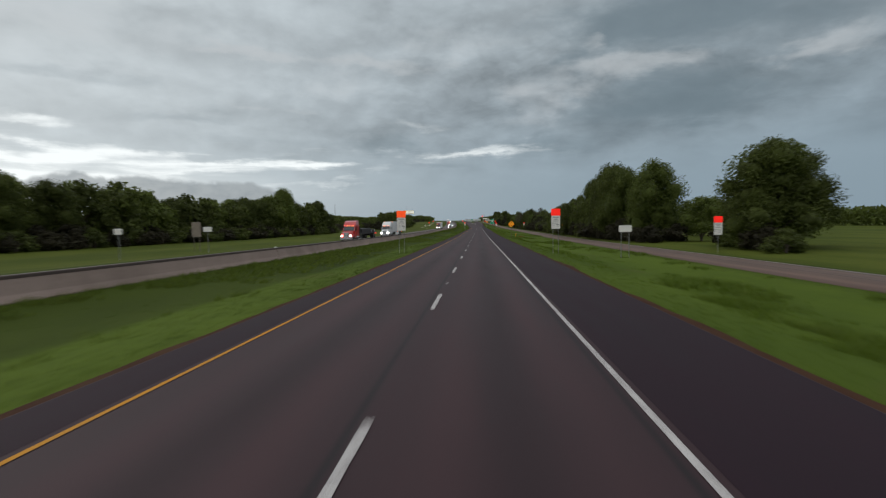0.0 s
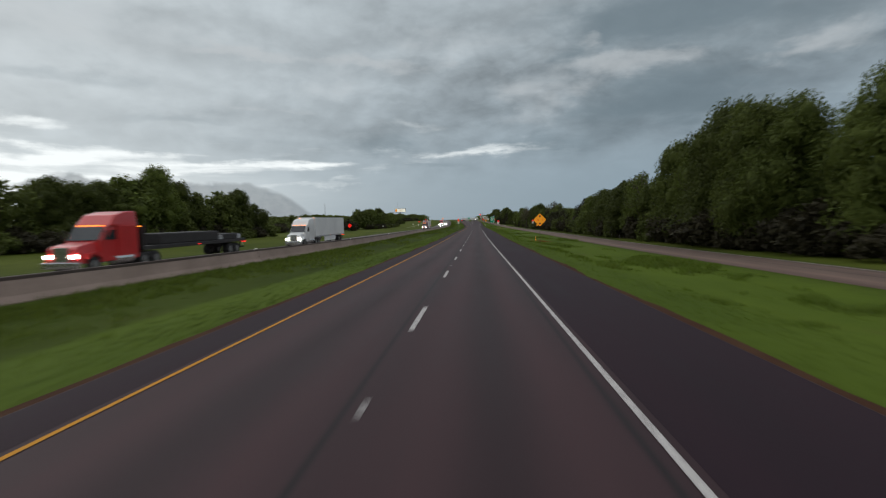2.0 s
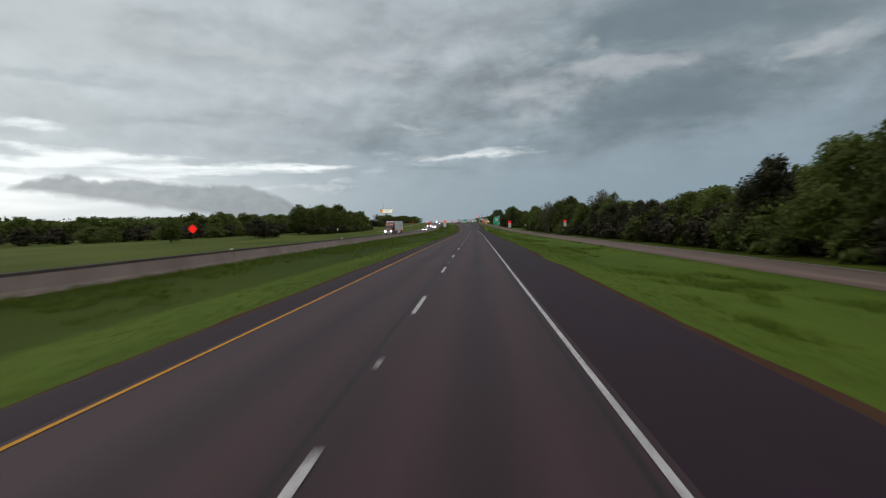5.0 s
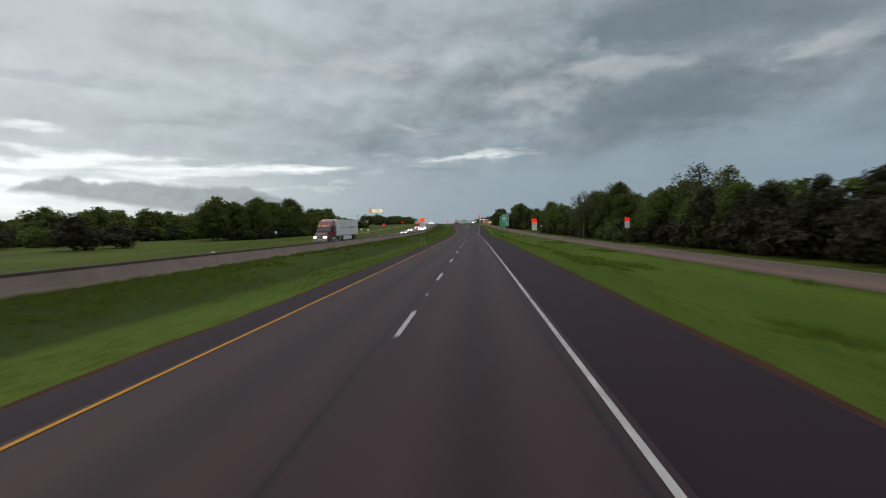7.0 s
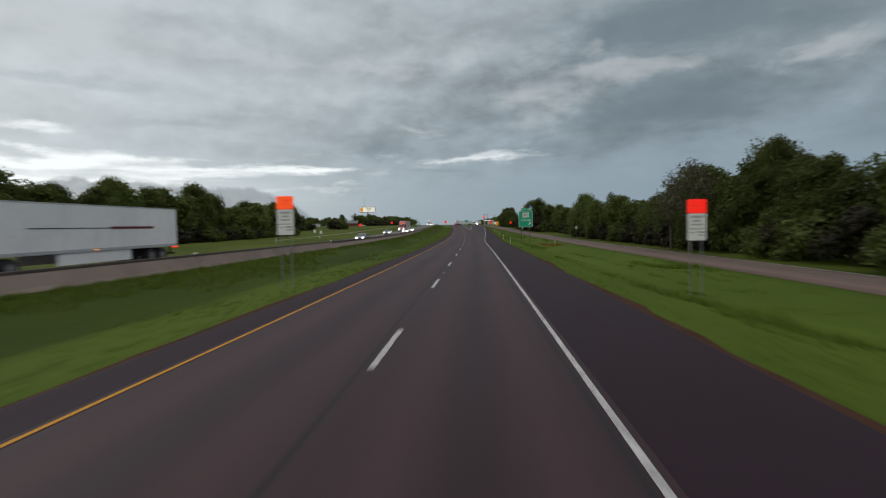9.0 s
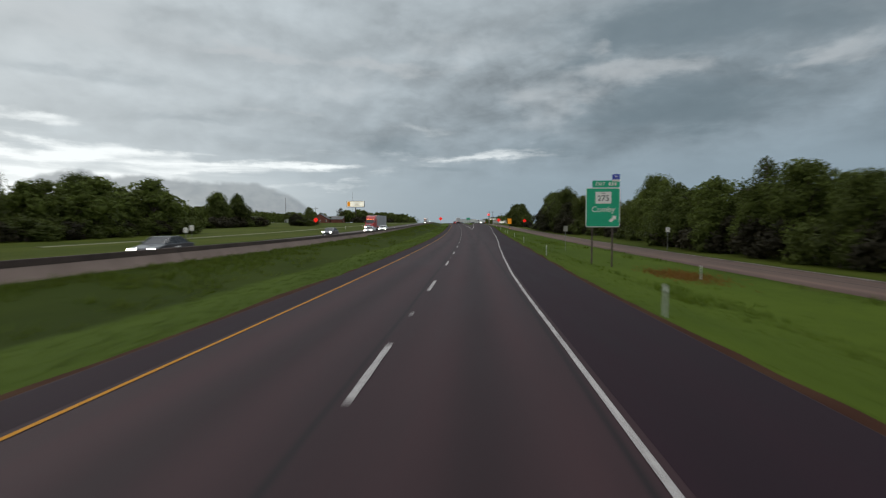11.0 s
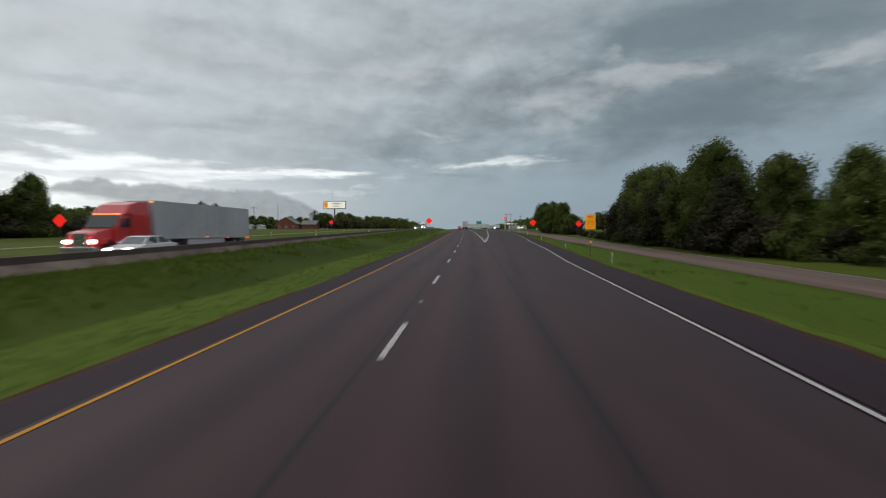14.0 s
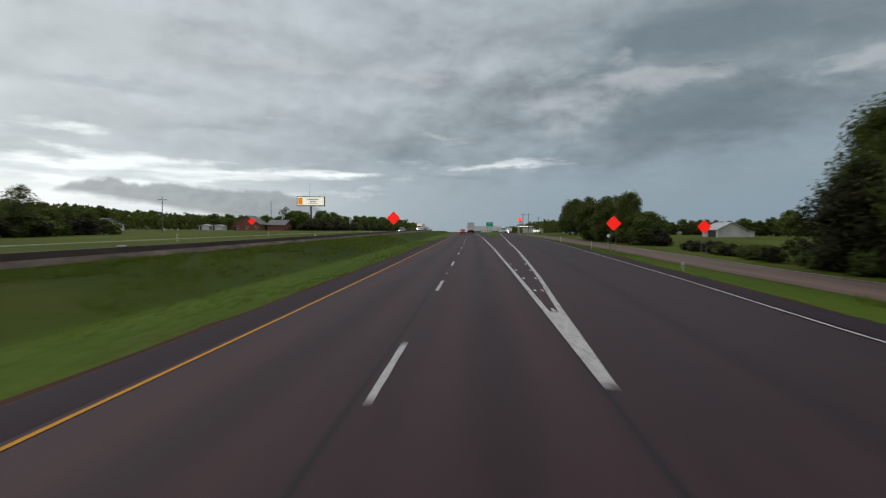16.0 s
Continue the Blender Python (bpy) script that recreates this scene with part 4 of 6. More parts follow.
# Tall brush row; its darkened leaves carry the shade under the crowns.
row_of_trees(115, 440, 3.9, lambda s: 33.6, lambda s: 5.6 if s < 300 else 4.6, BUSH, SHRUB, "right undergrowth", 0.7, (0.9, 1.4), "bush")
plant("bare0", 309, 38.5, 13.4, 1.1, 30, "thin half-bare brown tree over the woods")
plant("bare1", 302, 40.0, 12.6, 1.0, 130, "thin half-bare tree over the woods")
plant("bare0", 356, 30.4, 12.4, 1.0, 75, "thin brownish half-bare tree in the woods")
plant("bare0", 364, 31.0, 11.0, 0.9, 175, "thin brownish half-bare tree in the woods")
plant("bare1", 409, 35.0, 11.8, 0.95, 200, "thin half-bare tree over the woods")
plant("big0", 349, 37.5, 14.2, 0.72, 160, OAK)
plant("big2", 372, 38, 13.5, 0.75, 260, OAK)
plant("big3", 455, 39.5, 13.8, 0.95, 60, "round green oak beside the frontage road")
plant("mid2", 447, 38, 9.5, 1.05, 20, ELM)
plant("mid0", 463, 44, 9.8, 1.1, 20, ELM)
plant("mid1", 485, 44.5, 9.8, 1.15, 140, "round green elm standing in grass")
plant("mid3", 476, 49, 8.8, 1.1, 240, ELM)
plant("big1", 514, 34.2, 15.0, 0.80, 210, OAK)
plant("big2", 524, 36.5, 13.2, 0.85, 20, OAK)
plant("mid3", 519, 33.0, 11.5, 1.0, 45, OAK)
plant("thick1", 528, 33.2, 11.0, 1.05, 145, OAK)
plant("thick2", 509, 33.4, 10.0, 1.05, 245, OAK)
plant("thick0", 540, 33.0, 11.0, 1.05, 345, OAK)
plant("big0", 505, 37.0, 12.0, 0.85, 330, OAK)
plant("big1", 534, 35.0, 14.4, 0.85, 90, OAK)
plant("big2", 544, 35.4, 14.8, 0.82, 300, OAK)
plant("big1", 554, 37.5, 15.2, 0.80, 140, OAK)
plant("thick2", 552, 33.4, 9.6, 1.0, 40, OAK)
row_of_trees(543, 584, 2.0, lambda s: 31.4 + (s - 543) * 0.05, lambda s: 1.6, ["bush0", "bush2"], "low dark weeds and brush in grass", "brush", 0.8, (1.3, 1.9), "bush")
row_of_trees(694, 752, 2.8, lambda s: 134 - (s - 694) * 0.95, lambda s: 7.0, FAR, ELM, "trees behind the barn", 1.5, (1.0, 1.3), "woods")
row_of_trees(694, 752, 3.0, lambda s: 131 - (s - 694) * 0.95, lambda s: 2.8, BUSH, SHRUB, "hedge behind the barn", 1.0, (1.3, 1.7), "bush")
plant("big3", 497, 40.0, 11.5, 0.8, 130, OAK)
row_of_trees(497, 556, 3.4, lambda s: 33.0, lambda s: 5.0, BUSH, SHRUB, "right undergrowth", 0.6, (0.9, 1.4), "bush")
row_of_trees(560, 590, 6.0, lambda s: 38 + (s - 560) * 0.4, lambda s: 1.9, BUSH, "low dark weeds and brush in grass", "brush", 2.0, (1.2, 1.8), "bush")
plant("big2", 611, 32.5, 10.6, 0.72, 75, "round dark oak behind warning signs")
plant("mid3", 622, 31.0, 10.4, 0.95, 190, "round dark oak behind warning signs")
row_of_trees(700, 745, 8.0, lambda s: 45.5, lambda s: 14.0, ["big0", "big2", "mid1"], "dark oak in a clump beyond the ramp", "clump beyond the ramp", 2.0, (0.8, 1.0))
plant("mid1", 628, 35.0, 10.8, 1.1, 100, "round dark oak behind warning signs")
plant("mid2", 634, 30.5, 9.8, 1.0, 250, "round dark oak behind warning signs")
row_of_trees(600, 640, 3.0, lambda s: 31.0 + (640 - s) * 0.08, lambda s: 3.4, ["bush2", "bush2", "bush0"], "low dense green shrub under round oaks", "shrubs behind the signs", 0.8, (1.3, 1.7), "bush")
plant("mid0", 606, 34.4, 6.4, 1.5, 10, "low bright green elm behind warning signs")
row_of_trees(735, 830, 9.0, lambda s: 78 + (s - 735) * 0.42, lambda s: 9.6, FAR, ELM, "trees behind the barn", 3.0, (0.9, 1.2), "woods")
row_of_trees(600, 690, 8.0, lambda s: 112, lambda s: 9.5, FAR, ELM, "trees behind the barn", 4.0, (0.9, 1.2), "woods")
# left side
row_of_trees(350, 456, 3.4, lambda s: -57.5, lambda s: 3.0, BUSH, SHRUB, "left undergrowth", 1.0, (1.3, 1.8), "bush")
row_of_trees(416, 452, 4.0, lambda s: -59.0, lambda s: 3.6, BUSH, SHRUB, "left undergrowth", 0.8, (1.1, 1.5), "bush")
row_of_trees(452, 556, 5.0, lambda s: -80, lambda s: 3.8, BUSH, SHRUB, "left undergrowth", 3.0, (1.2, 1.7), "woods")
row_of_trees(236, 350, 6.0, lambda s: -84, lambda s: 3.8, BUSH, SHRUB, "left undergrowth", 4.0, (1.2, 1.7), "woods")
row_of_trees(452, 520, 6.0, lambda s: -92, lambda s: 8.0, FAR, "dark green tree in the woods beyond the opposite lanes", "left woods", 3.0, (1.0, 1.3), "woods")
row_of_trees(542, 600, 7.0, lambda s: -96, lambda s: 7.0, FAR, "dark green tree in the woods beyond the opposite lanes", "left woods", 4.0, (1.0, 1.3), "woods")
row_of_trees(442, 500, 4.6, lambda s: 38.0, lambda s: 3.4, BUSH, SHRUB, "right undergrowth", 1.5, (1.2, 1.6), "bush")
plant("mid1", 469, 41.0, 9.6, 1.1, 10, ELM)
plant("mid2", 477, 43.5, 9.2, 1.15, 110, ELM)
plant("mid0", 492, 41.5, 10.2, 1.1, 210, ELM)
plant("far1", 462, 52, 9.0, 1.3, 210, ELM)
LEFT = "dark green tree in the woods beyond the opposite lanes"
row_of_trees(24, 205, 6.4, lambda s: -64.5, lambda s: 11.4 + 1.4 * math.sin(s * 0.09) + max(0, s - 150) * 0.04, FAR + ["big0"], LEFT, "left woods", 1.8, (0.9, 1.15))
row_of_trees(14, 200, 8.0, lambda s: -73, lambda s: 11.6, FAR, LEFT, "left woods", 2.5, (0.75, 0.9), "woods")
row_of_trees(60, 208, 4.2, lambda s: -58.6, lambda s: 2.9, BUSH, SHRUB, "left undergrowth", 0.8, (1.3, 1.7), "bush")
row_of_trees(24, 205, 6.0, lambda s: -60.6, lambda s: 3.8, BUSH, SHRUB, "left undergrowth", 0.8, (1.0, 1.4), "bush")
plant("big1", 163, -63, 16.2, 0.72, 10, "tall dark green tree in the woods")
plant("big2", 175, -66, 14.0, 0.8, 100, LEFT)
plant("big0", 196, -62, 13.5, 0.8, 60, LEFT)
plant("mid1", 206, -62, 9.8, 1.1, 60, LEFT)
row_of_trees(235, 430, 4.2, lambda s: -106 + 0.08 * (s - 235), lambda s: 6.4 if s < 335 else 9.0, FAR, LEFT, "left woods", 3.0, (1.1, 1.4), "woods")
row_of_trees(300, 440, 5.0, lambda s: -101 + 0.08 * (s - 235), lambda s: 4.6, BUSH, SHRUB, "left undergrowth", 1.5, (1.4, 1.9), "woods")
plant("bush0", 295, -57.5, 5.6, 1.15, 0, "dark round bush standing in grass", "bush")
plant("bush1", 304, -57.5, 4.2, 1.5, 60, "dark round bush standing in grass", "bush")
plant("mid2", 262, -62, 5.6, 1.2, 60, "small dark tree standing in grass")
row_of_trees(352, 412, 4.6, lambda s: -65, lambda s: 11.6, FAR + ["big0"], LEFT, "left woods", 2.0, (0.95, 1.2))
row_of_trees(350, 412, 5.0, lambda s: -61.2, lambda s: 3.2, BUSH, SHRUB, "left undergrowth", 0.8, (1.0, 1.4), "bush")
row_of_trees(400, 500, 6.5, lambda s: -98, lambda s: 8.8, FAR, LEFT, "left woods", 4.0, (1.0, 1.3), "woods")
row_of_trees(420, 450, 4.2, lambda s: -62.5, lambda s: 10.4, FAR, LEFT, "left woods", 2.5, (0.95, 1.2), "woods")
row_of_trees(500, 640, 8.0, lambda s: -135, lambda s: 8.6, FAR, LEFT, "left woods", 6.0, (1.0, 1.3), "woods")
plant("big1", 374, -63, 12.8, 0.78, 40, LEFT)
plant("big3", 387, -64, 11.9, 0.85, 140, LEFT)
plant("big2", 402, -62.5, 13.8, 0.80, 240, LEFT)
plant("big0", 413, -64, 12.2, 0.75, 340, LEFT)
plant("big1", 431, -63, 10.9, 0.90, 200, LEFT)
plant("big3", 527, -86, 12.8, 0.95, 10, "round green tree beyond the opposite lanes")
plant("big1", 541, -85, 13.0, 0.66, 80, LEFT)
plant("mid1", 534, -81, 9.6, 1.15, 80, LEFT)
row_of_trees(516, 552, 3.2, lambda s: -79.5, lambda s: 3.6, BUSH, SHRUB, "left undergrowth", 1.2, (1.3, 1.7), "bush")
plant("mid0", 524, -84, 9.4, 1.0, 180, LEFT)
plant("mid3", 545, -88, 8.4, 1.0, 280, LEFT)
row_of_trees(556, 612, 3.6, lambda s: -64 - (s - 556) * 0.22, lambda s: 3.4, BUSH, SHRUB, "thicket", 1.2, (1.3, 1.8), "bush")
row_of_trees(556, 611, 4.6, lambda s: -68 - (s - 556) * 0.18, lambda s: 4.9, ["mid0", "thick1", "mid2", "thick0"], "dense low green tree in a roadside thicket", "thicket", 2.0, (1.05, 1.4))
plant("bare1", 571, -66.5, 8.6, 1.15, 30, "thin half-bare tree over a roadside thicket")
plant("bare1", 583, -68.5, 8.6, 1.25, 200, "thin half-bare tree over a roadside thicket")
row_of_trees(612, 720, 5.0, lambda s: -152, lambda s: 10.0, FAR + ["bare1"], LEFT, "left woods", 4.0, (0.9, 1.2))
row_of_trees(590, 700, 9.0, lambda s: -146, lambda s: 8.6, FAR + ["bare1"], LEFT, "left woods", 4.0, (0.9, 1.2))
row_of_trees(690, 760, 10.0, lambda s: -180, lambda s: 9.5, FAR, LEFT, "left woods", 14.0, (1.1, 1.4), "woods")
row_of_trees(770, 1000, 10.0, lambda s: -86 + (s - 770) * 0.10, lambda s: 11.5, FAR, LEFT, "trees round the billboard", 6.0, (1.0, 1.3), "woods")
row_of_trees(800, 900, 16.0, lambda s: -140, lambda s: 11.0, FAR, LEFT, "trees round the billboard", 10.0, (1.1, 1.4), "woods")
row_of_trees(760, 1000, 4.5, lambda s: -78 + (s - 770) * 0.10, lambda s: 5.0, BUSH, LEFT, "trees round the billboard", 2.5, (1.4, 2.0), "woods")
join_woods("woodland", "dense dark green woods behind the roadside trees")


def far_woods(name, runs, seed, label):
    """Woods on the horizon, as one mass of leaf sprays."""
    g = np.random.default_rng(seed)
    verts, faces = [], []
    for (s0, l0), (s1, l1), h, n in runs:
        for i in range(n):
            f = g.random()
            s, l = s0 + (s1 - s0) * f + g.normal(0, 6), l0 + (l1 - l0) * f + g.normal(0, 7)
            z0 = side_height(min(s, 2900), l)
            hh = h * (0.72 + 0.5 * (0.5 + 0.5 * noise.noise(Vector((s * 0.05, l * 0.05, 0)))))
            c = spot(min(s, 2900), l, z0 + hh * g.random() ** 0.7)
            for _ in range(2):
                a = Vector(g.normal(0, 1, 3)).normalized()
                b = a.cross(Vector(g.normal(0, 1, 3))).normalized()
                k = g.uniform(0.7, 1.6)
                base = len(verts)
                verts += [tuple(c - a * k), tuple(c - b * k * 0.6), tuple(c + a * k), tuple(c + b * k * 0.6)]
                faces.append((base, base + 1, base + 2, base + 3))
    ob = part(name, mesh_of(name, verts, faces), M_LEAF2)
    return tagged(ob, label, "woods", kind="stuff")


far_woods("far_woods", [((120, 190), (560, 210), 9, 9000), ((420, 130), (640, 120), 8, 3500), ((880, 70), (1500, 110), 9, 7000), ((900, -60), (1500, -70), 9, 6000),
                        ((600, -330), (1100, -300), 12, 9000), ((40, -150), (600, -170), 7, 6000), ((1250, -900), (1350, -190), 13, 9000), ((1250, 170), (1350, 900), 13, 9000), ((-150, 130), (120, 180), 9, 3000), ((640, 210), (1200, 330), 10, 9000), ((700, -190), (1300, -240), 11, 8000), ((420, -150), (760, -175), 8, 6000)], 5,
          "hazy dark green woods along the horizon")


GS, GL = np.arange(-60.0, 661.0, 6.0), np.arange(-18.0, 32.1, 0.5)
GZ = np.array([[side_height(float(u), float(v)) for v in GL] for u in GS])


def ground_points(s, l, dz=-0.03):
    """World places on the ground for arrays of s and l."""
    i = np.clip((s - GS[0]) / 6.0, 0, len(GS) - 1.001)
    j = np.clip((l - GL[0]) / 0.5, 0, len(GL) - 1.001)
    i0, j0 = i.astype(int), j.astype(int)
    fi, fj = i - i0, j - j0
    z = (GZ[i0, j0] * (1 - fj) + GZ[i0, j0 + 1] * fj) * (1 - fi) + (GZ[i0 + 1, j0] * (1 - fj) + GZ[i0 + 1, j0 + 1] * fj) * fi
    a = np.interp(s, GRID, _th)
    return np.stack([np.interp(s, GRID, _x) + l * np.cos(a), np.interp(s, GRID, _y) + l * np.sin(a), np.interp(s, GRID, _z) + z + dz], 1)


def grass_blades(name, s, l, size, label, material, seed, each=4, lean=0.9):
    """Loose blades in clumps at s, l; size: their height, one for all or one for each clump."""
    g = np.random.default_rng(seed)
    n = len(s) * each
    p = np.repeat(ground_points(s, l), each, 0)
    size = np.repeat(np.broadcast_to(size, len(s)), each)
    p[:, :2] += g.normal(0, 1, (n, 2)) * (size * 0.55)[:, None]
    a, h, w = g.uniform(0, 6.283, n), size * g.uniform(0.45, 1.0, n), size * 0.15 * g.uniform(0.6, 1.4, n)
    d = np.stack([np.cos(a), np.sin(a), np.zeros(n)], 1)
    e = np.stack([-np.sin(a), np.cos(a), np.zeros(n)], 1)
    tip = p + d * (h * lean * g.uniform(0.5, 1.5, n))[:, None] + np.array([0, 0, 1.0]) * h[:, None]
    verts = np.stack([p - e * w[:, None], p + e * w[:, None], tip], 1).reshape(-1, 3)
    me = bpy.data.meshes.new(name)
    me.vertices.add(n * 3)
    me.vertices.foreach_set("co", verts.ravel())
    me.loops.add(n * 3)
    me.loops.foreach_set("vertex_index", np.arange(n * 3, dtype=np.int32))
    me.polygons.add(n)
    me.polygons.foreach_set("loop_start", np.arange(0, n * 3, 3, dtype=np.int32))
    me.polygons.foreach_set("loop_total", np.full(n, 3, dtype=np.int32))
    me.update(calc_edges=True)
    return tagged(part(name, me, material), label, "grass", kind="stuff")


gg = np.random.default_rng(3)
edge_s, edge_l = [a for a, _ in EDGE], [b for _, b in EDGE]


def weedy(s, l, k=1.0):
    """Where the taller weeds grow: long patches along the road."""
    return np.array([noise.noise(Vector((u * 0.05 * k, v * 0.20 * k, 3.0))) + 0.75 * noise.noise(Vector((u * 0.30, v * 0.65, 7.0))) for u, v in zip(s, l)])


s_r = gg.uniform(-20, 600, 30000)
l_r = np.interp(s_r, edge_s, edge_l) + 0.15 + np.abs(gg.normal(0, 4.2, len(s_r)))
grass_blades("verge_grass", s_r, np.minimum(l_r, 21.3), 0.12, "short bright green grass beside the shoulder", M_BLADES, 4)
s_m = gg.uniform(-20, 600, 30000)
grass_blades("median_grass", s_m, -5.1 - np.abs(gg.normal(0, 3.0, len(s_m))) % 9.8, 0.12, "short bright green grass in the median", M_BLADES, 5)
s_d = gg.uniform(-20, 600, 24000)
l_d = -15.4 + np.abs(gg.normal(0, 2.6, len(s_d)))
keep = weedy(s_d, l_d) + (-12.0 - l_d) * 0.10 > -0.05
grass_blades("ditch_weeds", s_d[keep], l_d[keep], 0.34, "longer dark green weeds along the barrier", M_WEED, 8, lean=0.6)
s_w = np.concatenate([gg.uniform(-20, 340, 46000), gg.uniform(340, 600, 9000)])
l_w = gg.uniform(9.6, 21.0, len(s_w))
n_w = weedy(s_w, l_w)
keep = (n_w > -0.02 + 0.55 * gg.random(len(s_w))) & (l_w > np.interp(s_w, edge_s, edge_l) + 3.0)
grass_blades("verge_weeds", s_w[keep], l_w[keep], 0.16 + 0.55 * np.clip(n_w[keep] - 0.10, 0, 0.6), "tall soft green weeds in long patches on the verge", M_TALLGRASS, 9, 4, 0.8)
s_y = np.concatenate([388 + gg.normal(0, 2.6, 900), 166.5 + gg.normal(0, 2.2, 600)])
l_y = np.concatenate([17.2 + gg.normal(0, 0.9, 900), 14.2 + gg.normal(0, 0.7, 600)])
M_RUSTGRASS = foliage("dry_rusty_grass", (0.150, 0.070, 0.016), (0.250, 0.120, 0.022), (0.190, 0.120, 0.028), 0.4)
grass_blades("dry_grass", s_y, l_y, 0.22, "dry rusty orange grass in patches on the verge", M_RUSTGRASS, 10)


# ---------------------------------------------------------------- signs
def posts(parent, xs, low, high, material, w=0.09, y=0.06):
    for x in xs:
        bm = bmesh.new()
        box(bm, w, w * 0.7, high - low, x, y, low, 0.008)
        part("post", bm, material, parent)


def panel(parent, name, pts, material, back=M_SIGNBACK, y=0.0, thick=0.025):
    """A sign plate: face sheeting over an aluminium back."""
    bm = bmesh.new()
    plate(bm, pts, y, y + 0.006)
    face = part(name, bm, material, parent)
    bm = bmesh.new()
    plate(bm, [(x, z) for x, z in pts], y + 0.0062, y + thick)
    part("backing", bm, back, face)
    return face


def fines_sign(s, l, z0, w, label, red=False, twin=True):
    """Work-zone plate over a tall white plate."""
    g = side_height(s, l)
    ob = thing("work_zone_sign", stand(s, l, 0), label, "road sign", "work zone signs")
    k, w, z0 = w / 1.105, w * 0.87, z0 + 0.04
    ho, hw = 0.74 * k, 1.44 * k
    panel(ob, "white_plate", rounded(w, hw, 0.05, 0, z0 + hw / 2), M_SIGNWHITE)
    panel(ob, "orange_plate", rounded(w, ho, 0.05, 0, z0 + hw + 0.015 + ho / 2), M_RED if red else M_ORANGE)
    posts(ob, (-w * 0.3, w * 0.3) if twin else (0,), g - 0.2, z0 + hw + ho * 0.9, M_STEEL, 0.052)
    y = -0.001
    for zz, ww, hh in ((0.88, 0.66, 0.085), (0.73, 0.40, 0.075), (0.59, 0.60, 0.06)):
        bar(ob, ww * w, hh * hw, 0, z0 + zz * hw, y, M_GREYINK)
    bar(ob, 0.80 * w, 0.030, -0.06 * w, z0 + 0.43 * hw, y, M_INK, "rule")
    bar(ob, 0.26 * w, 0.05, -0.24 * w, z0 + 0.29 * hw, y, M_GREYINK)
    bar(ob, 0.34 * w, 0.055, 0.22 * w, z0 + 0.31 * hw, y, M_INK)
    bar(ob, 0.26 * w, 0.045, 0.24 * w, z0 + 0.20 * hw, y, M_INK)
    bar(ob, 0.40 * w, 0.035, 0, z0 + hw + 0.015 + ho * 0.66, y, M_MARK)
    bar(ob, 0.46 * w, 0.035, 0, z0 + hw + 0.015 + ho * 0.40, y, M_MARK)
    return ob


fines_sign(55.0, -7.0, 2.12, 1.08, "orange and white work zone fines sign in the median")
fines_sign(55.4, 9.63, 2.07, 1.08, "red-orange and white work zone fines sign on two posts", True)
fines_sign(63.4, 30.1, 1.02, 1.12, "red-orange and white work zone sign beside the frontage road", True, False)
fines_sign(310.3, -7.15, 2.25, 0.92, "orange and white work zone fines sign in the grassy median")
fines_sign(311.1, 12.05, 1.66, 0.96, "red-orange and white work zone fines sign on two posts", True)
fines_sign(316.2, 29.2, 1.66, 0.94, "red-orange and white work zone sign on one post", True, False)


def diamond(r, x=0.0, z=0.0, c=0.06):
    out = []
    for a in (90, 180, 270, 0):
        ca, sa = math.cos(radians(a)), math.sin(radians(a))
        px, pz = -sa, ca
        out += [(x + ca * (r - c) - px * c, z + sa * (r - c) - pz * c), (x + ca * (r - c) + px * c, z + sa * (r - c) + pz * c)]
    return out


def diamond_sign(s, l, z, diag, material, label, text=True, twin=False, amber=False):
    ob = thing("warning_sign", stand(s, l, 0), label, "road sign", "warning signs")
    r = diag / 2
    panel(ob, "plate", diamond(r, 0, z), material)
    posts(ob, (-0.28, 0.28) if twin else (0,), side_height(s, l) - 0.2, z + r * (0.55 if twin else 0.8), M_WOOD if not amber else M_RUST, 0.06)
    return ob


d = diamond_sign(129.7, 9.68, 2.94, 1.66, M_AMBER, "yellow diamond warning sign with black arrows", amber=True)
for sgn in (1, -1):
    bm = bmesh.new()
    plate(bm, [(-0.20, 2.94 + sgn * 0.38), (0.20, 2.94 + sgn * 0.38), (0.0, 2.94 + sgn * 0.64)][::sgn], -0.007, -0.001)
    part("arrow", bm, M_BLACK, d)
    bar(d, 0.10, 0.12, 0, 2.94 + sgn * 0.36, -0.001, M_BLACK, "arrow_stem")
lettering("16", 0.40, -0.24, 2.94, -0.004, M_AMBERINK, d)
lettering("3", 0.40, 0.30, 2.94, -0.004, M_AMBERINK, d)
bm = bmesh.new()
box(bm, 0.16, 0.10, 0.20, -0.36, 0.0, 2.20, 0.02)
part("warning_lamp", bm, M_AMBER, d, "small amber warning lamp")
diamond_sign(179.6, 30.5, 2.1, 1.18, M_AMBER, "small orange diamond sign beside the frontage road", amber=True)
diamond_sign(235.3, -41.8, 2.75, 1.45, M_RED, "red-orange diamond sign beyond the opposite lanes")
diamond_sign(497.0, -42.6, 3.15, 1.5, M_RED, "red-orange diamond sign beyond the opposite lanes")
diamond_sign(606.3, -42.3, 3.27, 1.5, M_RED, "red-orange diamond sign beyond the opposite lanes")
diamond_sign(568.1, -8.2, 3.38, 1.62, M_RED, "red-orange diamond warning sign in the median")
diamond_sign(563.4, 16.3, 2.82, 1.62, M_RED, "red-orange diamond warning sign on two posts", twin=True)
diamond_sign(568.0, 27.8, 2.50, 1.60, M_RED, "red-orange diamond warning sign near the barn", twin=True)


